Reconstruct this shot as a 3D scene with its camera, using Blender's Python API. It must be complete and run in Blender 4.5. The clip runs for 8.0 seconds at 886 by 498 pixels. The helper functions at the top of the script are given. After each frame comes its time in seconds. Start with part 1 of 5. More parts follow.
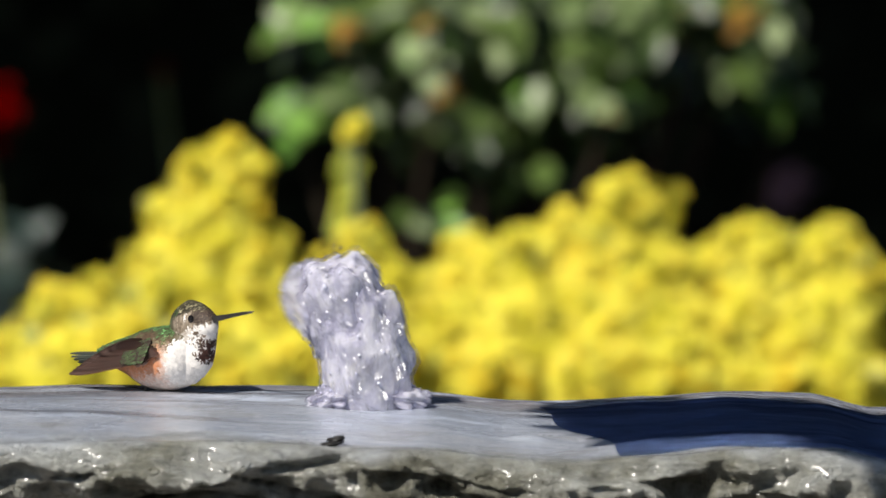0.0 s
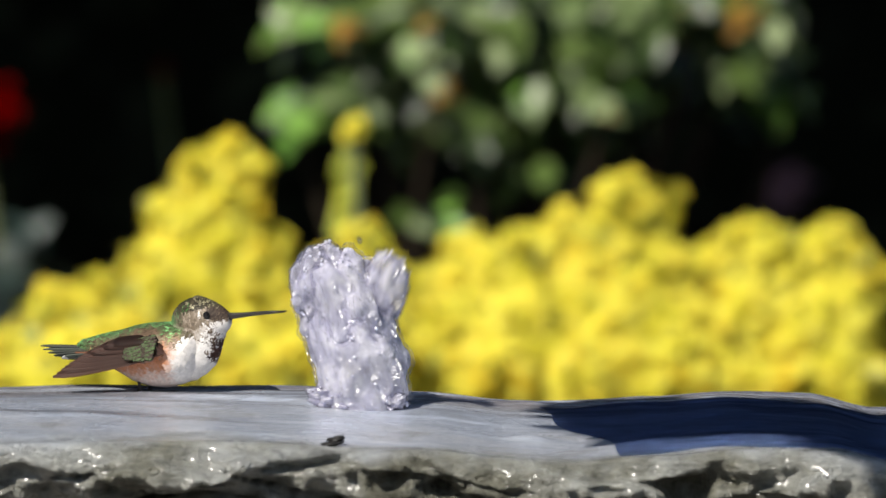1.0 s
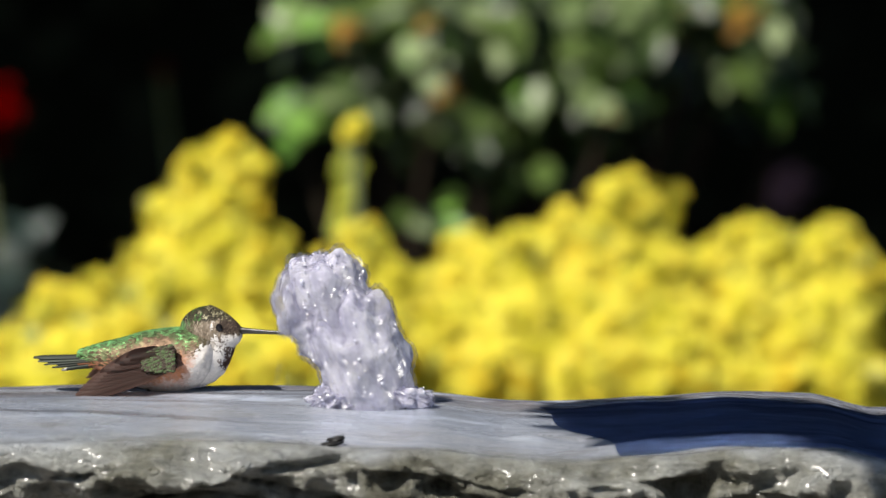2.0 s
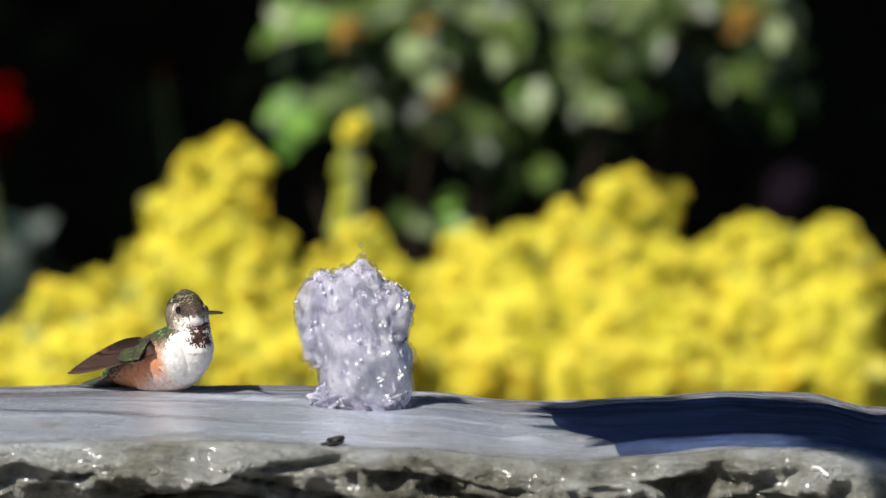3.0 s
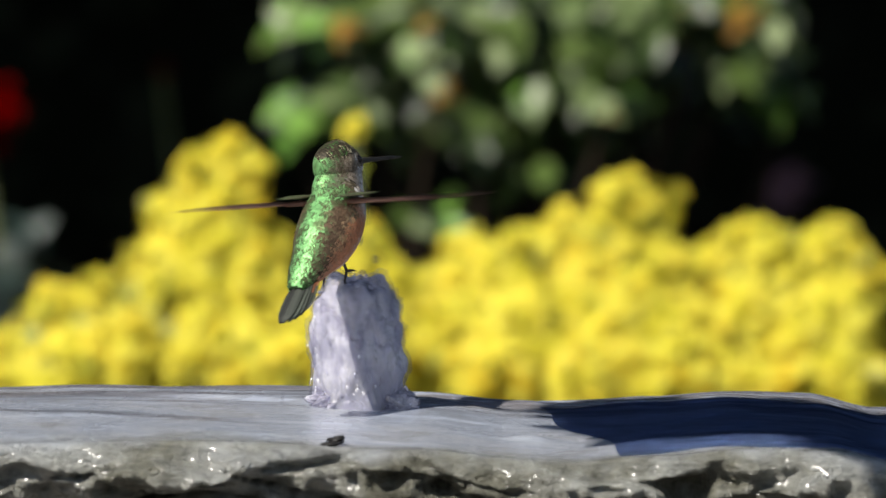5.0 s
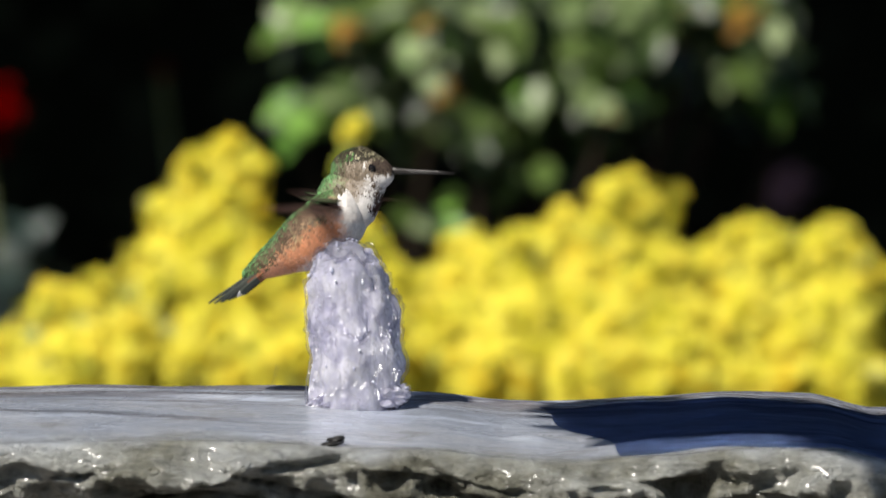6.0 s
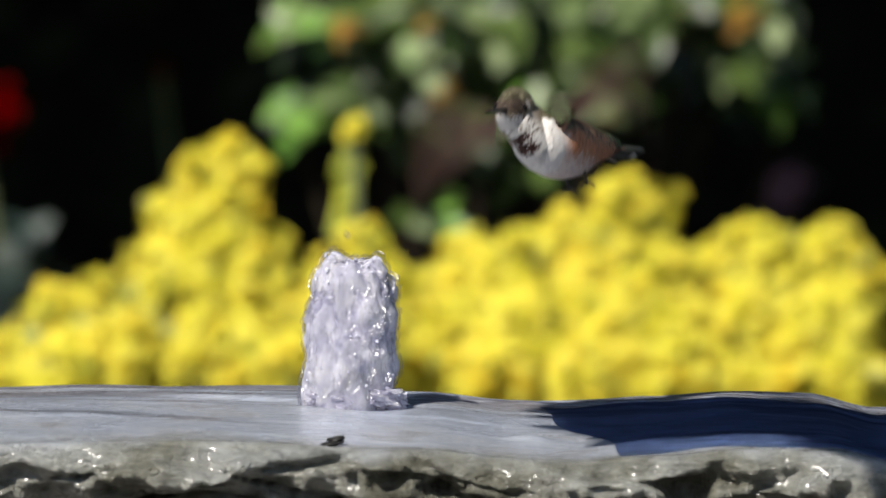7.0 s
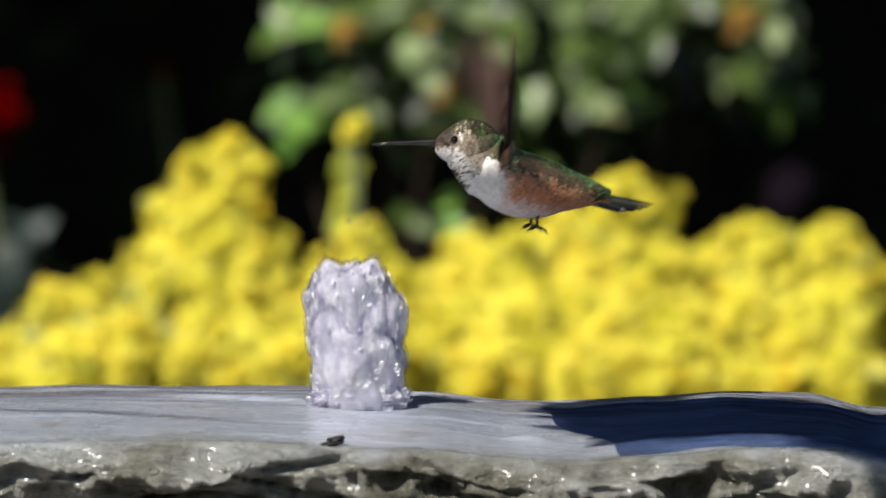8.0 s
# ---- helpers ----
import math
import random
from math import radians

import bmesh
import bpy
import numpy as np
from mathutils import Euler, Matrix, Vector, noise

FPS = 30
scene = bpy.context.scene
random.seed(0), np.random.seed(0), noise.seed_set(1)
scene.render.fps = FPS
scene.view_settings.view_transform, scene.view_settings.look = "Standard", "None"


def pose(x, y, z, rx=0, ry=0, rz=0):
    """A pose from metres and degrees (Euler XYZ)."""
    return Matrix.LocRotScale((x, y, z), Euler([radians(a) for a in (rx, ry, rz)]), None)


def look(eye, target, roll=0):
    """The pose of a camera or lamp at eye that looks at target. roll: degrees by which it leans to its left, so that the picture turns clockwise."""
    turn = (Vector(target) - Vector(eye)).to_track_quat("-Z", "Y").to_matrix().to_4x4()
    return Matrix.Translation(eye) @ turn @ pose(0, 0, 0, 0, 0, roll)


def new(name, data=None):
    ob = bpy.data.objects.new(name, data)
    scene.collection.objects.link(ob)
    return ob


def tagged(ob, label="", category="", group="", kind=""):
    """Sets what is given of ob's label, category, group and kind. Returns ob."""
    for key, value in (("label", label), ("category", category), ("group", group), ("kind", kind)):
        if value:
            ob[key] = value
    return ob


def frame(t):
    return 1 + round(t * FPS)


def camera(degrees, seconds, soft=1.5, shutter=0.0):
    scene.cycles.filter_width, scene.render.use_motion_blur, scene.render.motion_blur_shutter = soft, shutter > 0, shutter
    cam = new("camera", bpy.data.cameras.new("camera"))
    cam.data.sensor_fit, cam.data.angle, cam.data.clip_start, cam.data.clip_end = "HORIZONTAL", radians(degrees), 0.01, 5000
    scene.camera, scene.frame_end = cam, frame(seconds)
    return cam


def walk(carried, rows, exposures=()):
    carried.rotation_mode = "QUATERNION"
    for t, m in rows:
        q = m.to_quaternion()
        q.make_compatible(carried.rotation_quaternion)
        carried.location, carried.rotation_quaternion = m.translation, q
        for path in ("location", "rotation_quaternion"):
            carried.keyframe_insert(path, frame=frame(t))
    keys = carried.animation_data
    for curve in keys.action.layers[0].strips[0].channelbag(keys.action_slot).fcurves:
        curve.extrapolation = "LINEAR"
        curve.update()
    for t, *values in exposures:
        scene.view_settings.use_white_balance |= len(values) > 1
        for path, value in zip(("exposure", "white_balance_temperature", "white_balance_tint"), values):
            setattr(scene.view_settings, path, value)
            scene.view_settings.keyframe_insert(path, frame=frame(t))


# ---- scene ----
# Camera: long lens, standing still, focused on the water jet
STAND = (0.0, -2.7541, 0.2655)
AIM = (0.0, 0.0, 0.0439)
cam = camera(5.2, 8.0, soft=1.5, shutter=0.45)
walk(cam, [(0.0, look(STAND, AIM)), (8.0, look(STAND, AIM))])
cam.data.dof.use_dof = True
cam.data.dof.focus_distance = 2.763
cam.data.dof.aperture_fstop = 25.0

# World, sun, exposure
SUN_ELEV, SUN_SIDE = radians(46), radians(-38)
TO_SUN = Vector((math.sin(SUN_SIDE) * math.cos(SUN_ELEV), -math.cos(SUN_SIDE) * math.cos(SUN_ELEV), math.sin(SUN_ELEV)))
world = bpy.data.worlds.new("sky")
scene.world = world
world.use_nodes = True
sky = world.node_tree.nodes.new("ShaderNodeTexSky")
sky.sky_type = "NISHITA"
sky.sun_disc = False
sky.sun_elevation = SUN_ELEV
sky.sun_rotation = math.pi - SUN_SIDE
back = world.node_tree.nodes["Background"]
back.inputs["Strength"].default_value = 0.065
world.node_tree.links.new(sky.outputs["Color"], back.inputs["Color"])
sun = new("sun", bpy.data.lights.new("sun", "SUN"))
sun.data.energy = 5.0
sun.data.angle = radians(0.5)
sun.data.color = (1.0, 0.95, 0.87)
sun.matrix_world = look(TO_SUN * 6.0, (0, 0, 0))
scene.view_settings.exposure = 0.12


# ---- materials ----
def material(name, rough=0.6, metal=0.0, **more):
    m = bpy.data.materials.new(name)
    m.use_nodes = True
    b = m.node_tree.nodes["Principled BSDF"]
    b.inputs["Roughness"].default_value = rough
    b.inputs["Metallic"].default_value = metal
    for k, v in more.items():
        b.inputs[k.replace("_", " ")].default_value = v
    return m, m.node_tree.nodes, m.node_tree.links, b


def noise_node(n, scale, detail=4.0, rough=0.55):
    t = n.new("ShaderNodeTexNoise")
    t.inputs["Scale"].default_value = scale
    t.inputs["Detail"].default_value = detail
    t.inputs["Roughness"].default_value = rough
    return t


def coords(n, l, tex, stretch=(1, 1, 1)):
    c, mp = n.new("ShaderNodeTexCoord"), n.new("ShaderNodeMapping")
    mp.inputs["Scale"].default_value = stretch
    l.new(c.outputs["Object"], mp.inputs["Vector"])
    l.new(mp.outputs["Vector"], tex.inputs["Vector"])


def ramp(n, stops):
    r = n.new("ShaderNodeValToRGB")
    e = r.color_ramp.elements
    while len(e) < len(stops):
        e.new(0.5)
    for k, (p, c) in enumerate(stops):
        e[k].position, e[k].color = p, (*c, 1)
    return r


def bump_node(n, l, height, b, strength, distance):
    u = n.new("ShaderNodeBump")
    u.inputs["Strength"].default_value = strength
    u.inputs["Distance"].default_value = distance
    l.new(height, u.inputs["Height"])
    l.new(u.outputs["Normal"], b.inputs["Normal"])
    return u


def simple(name, stops, scale=30.0, rough=0.6, bump=0.3, dist=0.002, metal=0.0, stretch=(1, 1, 1), island=0.0, obj=0.0, **more):
    """Noise colour over stops, with bump; island or obj: how much each piece is shifted along the stops."""
    m, n, l, b = material(name, rough, metal, **more)
    t = noise_node(n, scale)
    coords(n, l, t, stretch)
    r = ramp(n, stops)
    src = t.outputs["Fac"]
    for amount, node, out in ((island, "ShaderNodeNewGeometry", "Random Per Island"), (obj, "ShaderNodeObjectInfo", "Random")):
        if amount:
            g, mix = n.new(node), n.new("ShaderNodeMix")
            mix.inputs[0].default_value = amount
            l.new(src, mix.inputs[2])
            l.new(g.outputs[out], mix.inputs[3])
            src = mix.outputs[0]
    l.new(src, r.inputs["Fac"])
    l.new(r.outputs["Color"], b.inputs["Base Color"])
    if bump:
        bump_node(n, l, t.outputs["Fac"], b, bump, dist)
    return m


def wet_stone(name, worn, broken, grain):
    """Wet stone: a worn grey skin on top with sky sheen painted in as blue, the grainy broken rock below where the
    attribute rises.
    """
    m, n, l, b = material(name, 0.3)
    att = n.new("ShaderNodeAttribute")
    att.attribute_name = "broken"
    big, fine, grit = noise_node(n, 22, 6, 0.6), noise_node(n, 260, 6, 0.65), noise_node(n, 700, 5, 0.7)
    coords(n, l, big, (1.0, 0.8, 1.6))
    coords(n, l, fine, (0.5, 0.9, 1.3))
    coords(n, l, grit, (0.7, 1, 1.2))

    def mixed(kind, fac, one, two):
        q = n.new("ShaderNodeMix")
        q.data_type, q.blend_type = "RGBA", kind
        if isinstance(fac, float):
            q.inputs[0].default_value = fac
        else:
            l.new(fac, q.inputs[0])
        l.new(one, q.inputs[6])
        l.new(two, q.inputs[7])
        return q.outputs[2]

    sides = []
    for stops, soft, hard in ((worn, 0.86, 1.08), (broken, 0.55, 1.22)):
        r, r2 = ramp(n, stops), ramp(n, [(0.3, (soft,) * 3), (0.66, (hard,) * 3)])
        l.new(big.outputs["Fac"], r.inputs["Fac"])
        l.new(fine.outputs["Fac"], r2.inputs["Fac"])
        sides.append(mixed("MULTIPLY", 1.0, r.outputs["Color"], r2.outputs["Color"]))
    # long brown-grey streaks where the layers of the stone come up through its skin
    layer, dark = noise_node(n, 1.0, 5, 0.6), ramp(n, [(0.44, (1.0, 1.0, 1.0)), (0.50, (0.52, 0.46, 0.43)), (0.57, (0.34, 0.30, 0.28)), (0.62, (0.95, 0.92, 0.90)), (0.68, (0.55, 0.50, 0.48))])
    coords(n, l, layer, (10, 110, 60))
    l.new(layer.outputs["Fac"], dark.inputs["Fac"])
    place, apart, rear = n.new("ShaderNodeTexCoord"), n.new("ShaderNodeSeparateXYZ"), n.new("ShaderNodeMapRange")
    l.new(place.outputs["Object"], apart.inputs[0])
    l.new(apart.outputs["Y"], rear.inputs["Value"])
    for k, value in enumerate((-0.02, 0.035, 0.08, 0.95)):
        rear.inputs[1 + k].default_value = value
    sides[0] = mixed("MULTIPLY", rear.outputs["Result"], sides[0], dark.outputs["Color"])
    # one long dark line slantwise over the broad end: a ledge's shade painted in
    ledge_shade, fray, off, near, far = n.new("ShaderNodeVectorMath"), noise_node(n, 60, 4, 0.6), n.new("ShaderNodeMath"), n.new("ShaderNodeMath"), n.new("ShaderNodeMapRange")
    ledge_shade.operation, off.operation, near.operation = "DOT_PRODUCT", "MULTIPLY_ADD", "ABSOLUTE"
    l.new(place.outputs["Object"], ledge_shade.inputs[0])
    ledge_shade.inputs[1].default_value = (0.425, 1.0, 0.0)
    l.new(fray.outputs["Fac"], off.inputs[0])
    off.inputs[1].default_value = 0.016
    l.new(ledge_shade.outputs["Value"], off.inputs[2])
    shift = n.new("ShaderNodeMath")
    l.new(off.outputs[0], shift.inputs[0])
    shift.inputs[1].default_value = 0.0758 - 0.008
    l.new(shift.outputs[0], near.inputs[0])
    l.new(near.outputs[0], far.inputs["Value"])
    for k, value in enumerate((0.001, 0.0065, 0.85, 0.0)):
        far.inputs[1 + k].default_value = value
    end, both = n.new("ShaderNodeMapRange"), n.new("ShaderNodeMath")
    l.new(apart.outputs["X"], end.inputs["Value"])
    for k, value in enumerate((-0.075, -0.035, 1.0, 0.0)):
        end.inputs[1 + k].default_value = value
    both.operation = "MULTIPLY"
    l.new(far.outputs["Result"], both.inputs[0])
    l.new(end.outputs["Result"], both.inputs[1])
    shade_tone = n.new("ShaderNodeRGB")
    shade_tone.outputs[0].default_value = (0.42, 0.40, 0.40, 1)
    sides[0] = mixed("MULTIPLY", both.outputs[0], sides[0], shade_tone.outputs[0])
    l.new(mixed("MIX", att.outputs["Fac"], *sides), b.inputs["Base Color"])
    rr = ramp(n, [(0.35, (0.12,) * 3), (0.62, (0.34,) * 3)])
    l.new(big.outputs["Fac"], rr.inputs["Fac"])
    l.new(rr.outputs["Color"], b.inputs["Roughness"])
    tot, deep = n.new("ShaderNodeMath"), n.new("ShaderNodeMath")
    l.new(fine.outputs["Fac"], tot.inputs[0])
    l.new(grit.outputs["Fac"], tot.inputs[1])
    deep.operation = "MULTIPLY_ADD"
    l.new(att.outputs["Fac"], deep.inputs[0])
    deep.inputs[1].default_value, deep.inputs[2].default_value = grain[1] - grain[0], grain[0]
    bump_node(n, l, tot.outputs[0], b, 1.0, grain[0])
    bump = [q for q in n if q.type == "BUMP"][0]
    l.new(deep.outputs[0], bump.inputs["Distance"])
    # thin film of running water with small ripples of its own
    film, ripple = n.new("ShaderNodeBump"), noise_node(n, 330, 3, 0.6)
    coords(n, l, ripple, (0.8, 1, 1.1))
    film.inputs["Strength"].default_value, film.inputs["Distance"].default_value = 1.0, 0.0004
    l.new(ripple.outputs["Fac"], film.inputs["Height"])
    l.new(film.outputs["Normal"], b.inputs["Coat Normal"])
    wet = ramp(n, [(0.42, (0.12,) * 3), (0.60, (0.95,) * 3)])
    l.new(big.outputs["Fac"], wet.inputs["Fac"])
    l.new(wet.outputs["Color"], b.inputs["Coat Weight"])
    b.inputs["Coat Roughness"].default_value = 0.17
    return m


def water_skin():
    # the clear, rippled outer sheet of the jet: see-through, with sharp reflections
    m, n, l, b = material("water_skin", 0.05)
    n.remove(b)
    t, v = noise_node(n, 170, 4, 0.6), n.new("ShaderNodeTexVoronoi")
    v.inputs["Scale"].default_value = 300
    coords(n, l, t, (1, 1, 0.6))
    coords(n, l, v, (1, 1, 0.6))
    add, bump, fres = n.new("ShaderNodeMath"), n.new("ShaderNodeBump"), n.new("ShaderNodeLayerWeight")
    l.new(t.outputs["Fac"], add.inputs[0])
    l.new(v.outputs["Distance"], add.inputs[1])
    bump.inputs["Strength"].default_value = 1.0
    bump.inputs["Distance"].default_value = 0.0070
    l.new(add.outputs[0], bump.inputs["Height"])
    fres.inputs["Blend"].default_value = 0.22
    l.new(bump.outputs["Normal"], fres.inputs["Normal"])
    clear, gloss, mix = n.new("ShaderNodeBsdfTransparent"), n.new("ShaderNodeBsdfGlossy"), n.new("ShaderNodeMixShader")
    clear.inputs["Color"].default_value = (0.975, 0.97, 1.0, 1)
    gloss.inputs["Roughness"].default_value = 0.28
    l.new(bump.outputs["Normal"], gloss.inputs["Normal"])
    rise = ramp(n, [(0.0, (0.10, 0.10, 0.10)), (0.35, (0.16, 0.16, 0.16)), (1.0, (0.36, 0.36, 0.36))])
    l.new(fres.outputs["Facing"], rise.inputs["Fac"])
    l.new(rise.outputs["Color"], mix.inputs[0])
    l.new(clear.outputs[0], mix.inputs[1])
    l.new(gloss.outputs[0], mix.inputs[2])
    l.new(mix.outputs[0], n["Material Output"].inputs["Surface"])
    return m


def froth_core(name, thin, thick):
    # fine air bubbles inside the water: soft and light-scattering, clouds of them thicker and thinner
    m, n, l, b = material(name, 0.5)
    n.remove(b)
    t, cloud = noise_node(n, 260, 6, 0.65), noise_node(n, 130, 3, 0.5)
    coords(n, l, t, (1, 1, 0.8))
    coords(n, l, cloud, (1, 1, 0.6))
    soft, thru, both = n.new("ShaderNodeBsdfDiffuse"), n.new("ShaderNodeBsdfTranslucent"), n.new("ShaderNodeMixShader")
    both.inputs[0].default_value = 0.27
    r = ramp(n, [(0.30, (0.68, 0.67, 0.80)), (0.46, (0.86, 0.85, 0.955)), (0.60, (0.97, 0.965, 1.0))])
    l.new(t.outputs["Fac"], r.inputs["Fac"])
    l.new(r.outputs["Color"], soft.inputs["Color"])
    l.new(r.outputs["Color"], thru.inputs["Color"])
    pits, curd = n.new("ShaderNodeBump"), noise_node(n, 420, 5, 0.7)
    coords(n, l, curd)
    pits.inputs["Strength"].default_value, pits.inputs["Distance"].default_value = 1.0, 0.0006
    l.new(curd.outputs["Fac"], pits.inputs["Height"])
    l.new(pits.outputs["Normal"], soft.inputs["Normal"])
    l.new(soft.outputs[0], both.inputs[1])
    l.new(thru.outputs[0], both.inputs[2])
    gaps, clear, all_ = ramp(n, [(0.40, (thin,) * 3), (0.56, (thick,) * 3)]), n.new("ShaderNodeBsdfTransparent"), n.new("ShaderNodeMixShader")
    clear.inputs["Color"].default_value = (0.92, 0.92, 0.98, 1)
    l.new(cloud.outputs["Fac"], gaps.inputs["Fac"])
    l.new(gaps.outputs["Color"], all_.inputs[0])
    l.new(both.outputs[0], all_.inputs[1])
    l.new(clear.outputs[0], all_.inputs[2])
    l.new(all_.outputs[0], n["Material Output"].inputs["Surface"])
    return m


def plumage_material():
    m, n, l, b = material("plumage", 0.5)
    a, s = n.new("ShaderNodeAttribute"), n.new("ShaderNodeAttribute")
    a.attribute_name, s.attribute_name = "tone", "gloss"
    t = noise_node(n, 900, 3)
    coords(n, l, t)
    r = ramp(n, [(0.25, (0.88, 0.88, 0.88)), (0.75, (1.18, 1.18, 1.18))])
    l.new(t.outputs["Fac"], r.inputs["Fac"])
    mix = n.new("ShaderNodeMix")
    mix.data_type, mix.blend_type = "RGBA", "MULTIPLY"
    mix.inputs[0].default_value = 1.0
    l.new(a.outputs["Color"], mix.inputs[6])
    l.new(r.outputs["Color"], mix.inputs[7])
    l.new(mix.outputs[2], b.inputs["Base Color"])
    l.new(s.outputs["Fac"], b.inputs["Metallic"])
    b.inputs["Specular IOR Level"].default_value = 0.14
    return m


def vane_material(name, dark, light, gloss=0.6):
    m = simple(name, [(0.3, dark), (0.7, light)], 220, gloss, 0.4, 0.0004, stretch=(0.15, 2.2, 1), obj=0.6, Specular_IOR_Level=0.25)
    return m


def let_through(m, colour, share):
    """Adds light shining through a thin vane or petal."""
    n, l = m.node_tree.nodes, m.node_tree.links
    tr, mix = n.new("ShaderNodeBsdfTranslucent"), n.new("ShaderNodeMixShader")
    tr.inputs["Color"].default_value = (*colour, 1)
    mix.inputs[0].default_value = share
    l.new(n["Principled BSDF"].outputs[0], mix.inputs[1])
    l.new(tr.outputs[0], mix.inputs[2])
    l.new(mix.outputs[0], n["Material Output"].inputs["Surface"])


# blue in the first ramp is the sky's sheen put into the skin's colour
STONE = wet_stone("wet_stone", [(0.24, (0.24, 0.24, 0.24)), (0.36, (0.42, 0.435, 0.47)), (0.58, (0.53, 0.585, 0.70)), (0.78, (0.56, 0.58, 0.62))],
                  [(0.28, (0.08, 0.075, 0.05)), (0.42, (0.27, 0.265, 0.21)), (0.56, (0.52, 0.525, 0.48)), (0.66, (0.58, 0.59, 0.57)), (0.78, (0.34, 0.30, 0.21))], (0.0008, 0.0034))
# tint puts the dark blue of the slab's shade into the colour
SHADE_FILM = simple("blue_shade_film", [(0.3, (0.30, 0.44, 0.86)), (0.7, (0.40, 0.53, 0.92))], 25, 0.05, 0.15, 0.002, Transmission_Weight=1.0, IOR=1.33)
WATER = water_skin()
BUBBLE = simple("bubble_film", [(0.35, (0.74, 0.74, 0.88)), (0.65, (0.95, 0.95, 1.0))], 300, 0.07, 0.2, 0.0006, island=0.6, Specular_IOR_Level=1.0, Coat_Weight=0.6, Coat_Roughness=0.03)
FROTH = froth_core("froth", 0.36, 0.10)
THIN_FROTH = froth_core("thin_froth", 0.70, 0.24)
PLUMAGE = plumage_material()
BILL = simple("bill_horn", [(0.3, (0.012, 0.011, 0.010)), (0.7, (0.035, 0.030, 0.026))], 300, 0.28, 0.2, 0.0003)
EYE = simple("eye", [(0.3, (0.004, 0.003, 0.003)), (0.7, (0.012, 0.009, 0.008))], 200, 0.04, 0.0)
WING = vane_material("flight_feather", (0.014, 0.010, 0.009), (0.11, 0.072, 0.06))
let_through(WING, (0.78, 0.55, 0.47), 0.5)
TAIL_DARK = vane_material("tail_dark", (0.028, 0.029, 0.026), (0.10, 0.115, 0.092))
TAIL_RUFOUS = vane_material("tail_rufous", (0.16, 0.06, 0.03), (0.34, 0.14, 0.07))
TAIL_WHITE = vane_material("tail_white", (0.5, 0.48, 0.45), (0.8, 0.78, 0.75))
FOOT = simple("foot_skin", [(0.3, (0.02, 0.015, 0.013)), (0.7, (0.06, 0.045, 0.04))], 500, 0.5, 0.3, 0.0002)
BLOSSOM = simple("yellow_petal", [(0.22, (0.50, 0.47, 0.028)), (0.38, (0.68, 0.61, 0.035)), (0.52, (0.76, 0.69, 0.08)), (0.64, (0.72, 0.55, 0.028)), (0.80, (0.66, 0.41, 0.015))], 26, 0.6, 0.0, stretch=(1, 1, 0.6), island=0.28, Specular_IOR_Level=0.2)
let_through(BLOSSOM, (0.85, 0.72, 0.08), 0.12)
BUDS = simple("budding_petal", [(0.2, (0.30, 0.36, 0.03)), (0.6, (0.52, 0.53, 0.05)), (0.9, (0.75, 0.68, 0.06))], 60, 0.6, 0.0, island=0.7)
LEAF_YG = simple("bush_leaf", [(0.2, (0.24, 0.27, 0.03)), (0.6, (0.42, 0.41, 0.05)), (0.9, (0.58, 0.50, 0.06))], 80, 0.5, 0.2, 0.001, island=0.7)
STEM = simple("green_stem", [(0.3, (0.06, 0.09, 0.025)), (0.7, (0.13, 0.14, 0.05))], 90, 0.6, 0.3, 0.001)
WOOD = simple("bark", [(0.3, (0.06, 0.045, 0.032)), (0.7, (0.17, 0.13, 0.095))], 14, 0.85, 0.8, 0.01, stretch=(3, 3, 0.5))
LEAF_GREY = simple("shrub_leaf", [(0.18, (0.008, 0.016, 0.004)), (0.44, (0.030, 0.055, 0.010)), (0.66, (0.095, 0.145, 0.034)), (0.92, (0.31, 0.37, 0.20))], 40, 0.36, 0.25, 0.002, Specular_IOR_Level=0.3, obj=0.75)
LEAF_MASS = simple("shrub_leaf_mass", [(0.18, (0.008, 0.016, 0.004)), (0.44, (0.030, 0.055, 0.010)), (0.66, (0.095, 0.145, 0.034)), (0.92, (0.31, 0.37, 0.20))], 40, 0.36, 0.25, 0.002, Specular_IOR_Level=0.3, island=0.75)
TWIG = simple("dark_twig", [(0.3, (0.012, 0.009, 0.006)), (0.7, (0.03, 0.023, 0.016))], 60, 0.9, 0.4, 0.002, Specular_IOR_Level=0.05)
LEAF_LIME = simple("lime_leaf", [(0.2, (0.08, 0.19, 0.02)), (0.8, (0.22, 0.42, 0.06))], 40, 0.45, 0.2, 0.002, obj=0.6)
LEAF_RUST = simple("withered_leaf", [(0.2, (0.17, 0.075, 0.006)), (0.8, (0.34, 0.18, 0.012))], 40, 0.6, 0.3, 0.002, obj=0.6)
# near black: deep shade is put into the leaf colour
LEAF_SHADED = simple("shaded_leaf", [(0.2, (0.004, 0.006, 0.003)), (0.8, (0.012, 0.016, 0.008))], 30, 0.8, 0.2, 0.003, island=0.7, Specular_IOR_Level=0.08)
# dim teal: skylit shade painted into the leaves
SHADED_TEAL = simple("shaded_teal_leaf", [(0.2, (0.012, 0.026, 0.022)), (0.8, (0.035, 0.060, 0.050))], 40, 0.5, 0.2, 0.002, obj=0.6)
RED = simple("red_petal", [(0.2, (0.07, 0.0003, 0.0003)), (0.8, (0.22, 0.0006, 0.0006))], 50, 0.9, 0.2, 0.001, Specular_IOR_Level=0.0)
MAUVE = simple("mauve_petal", [(0.2, (0.08, 0.04, 0.055)), (0.8, (0.15, 0.08, 0.10))], 50, 0.6, 0.2, 0.001)
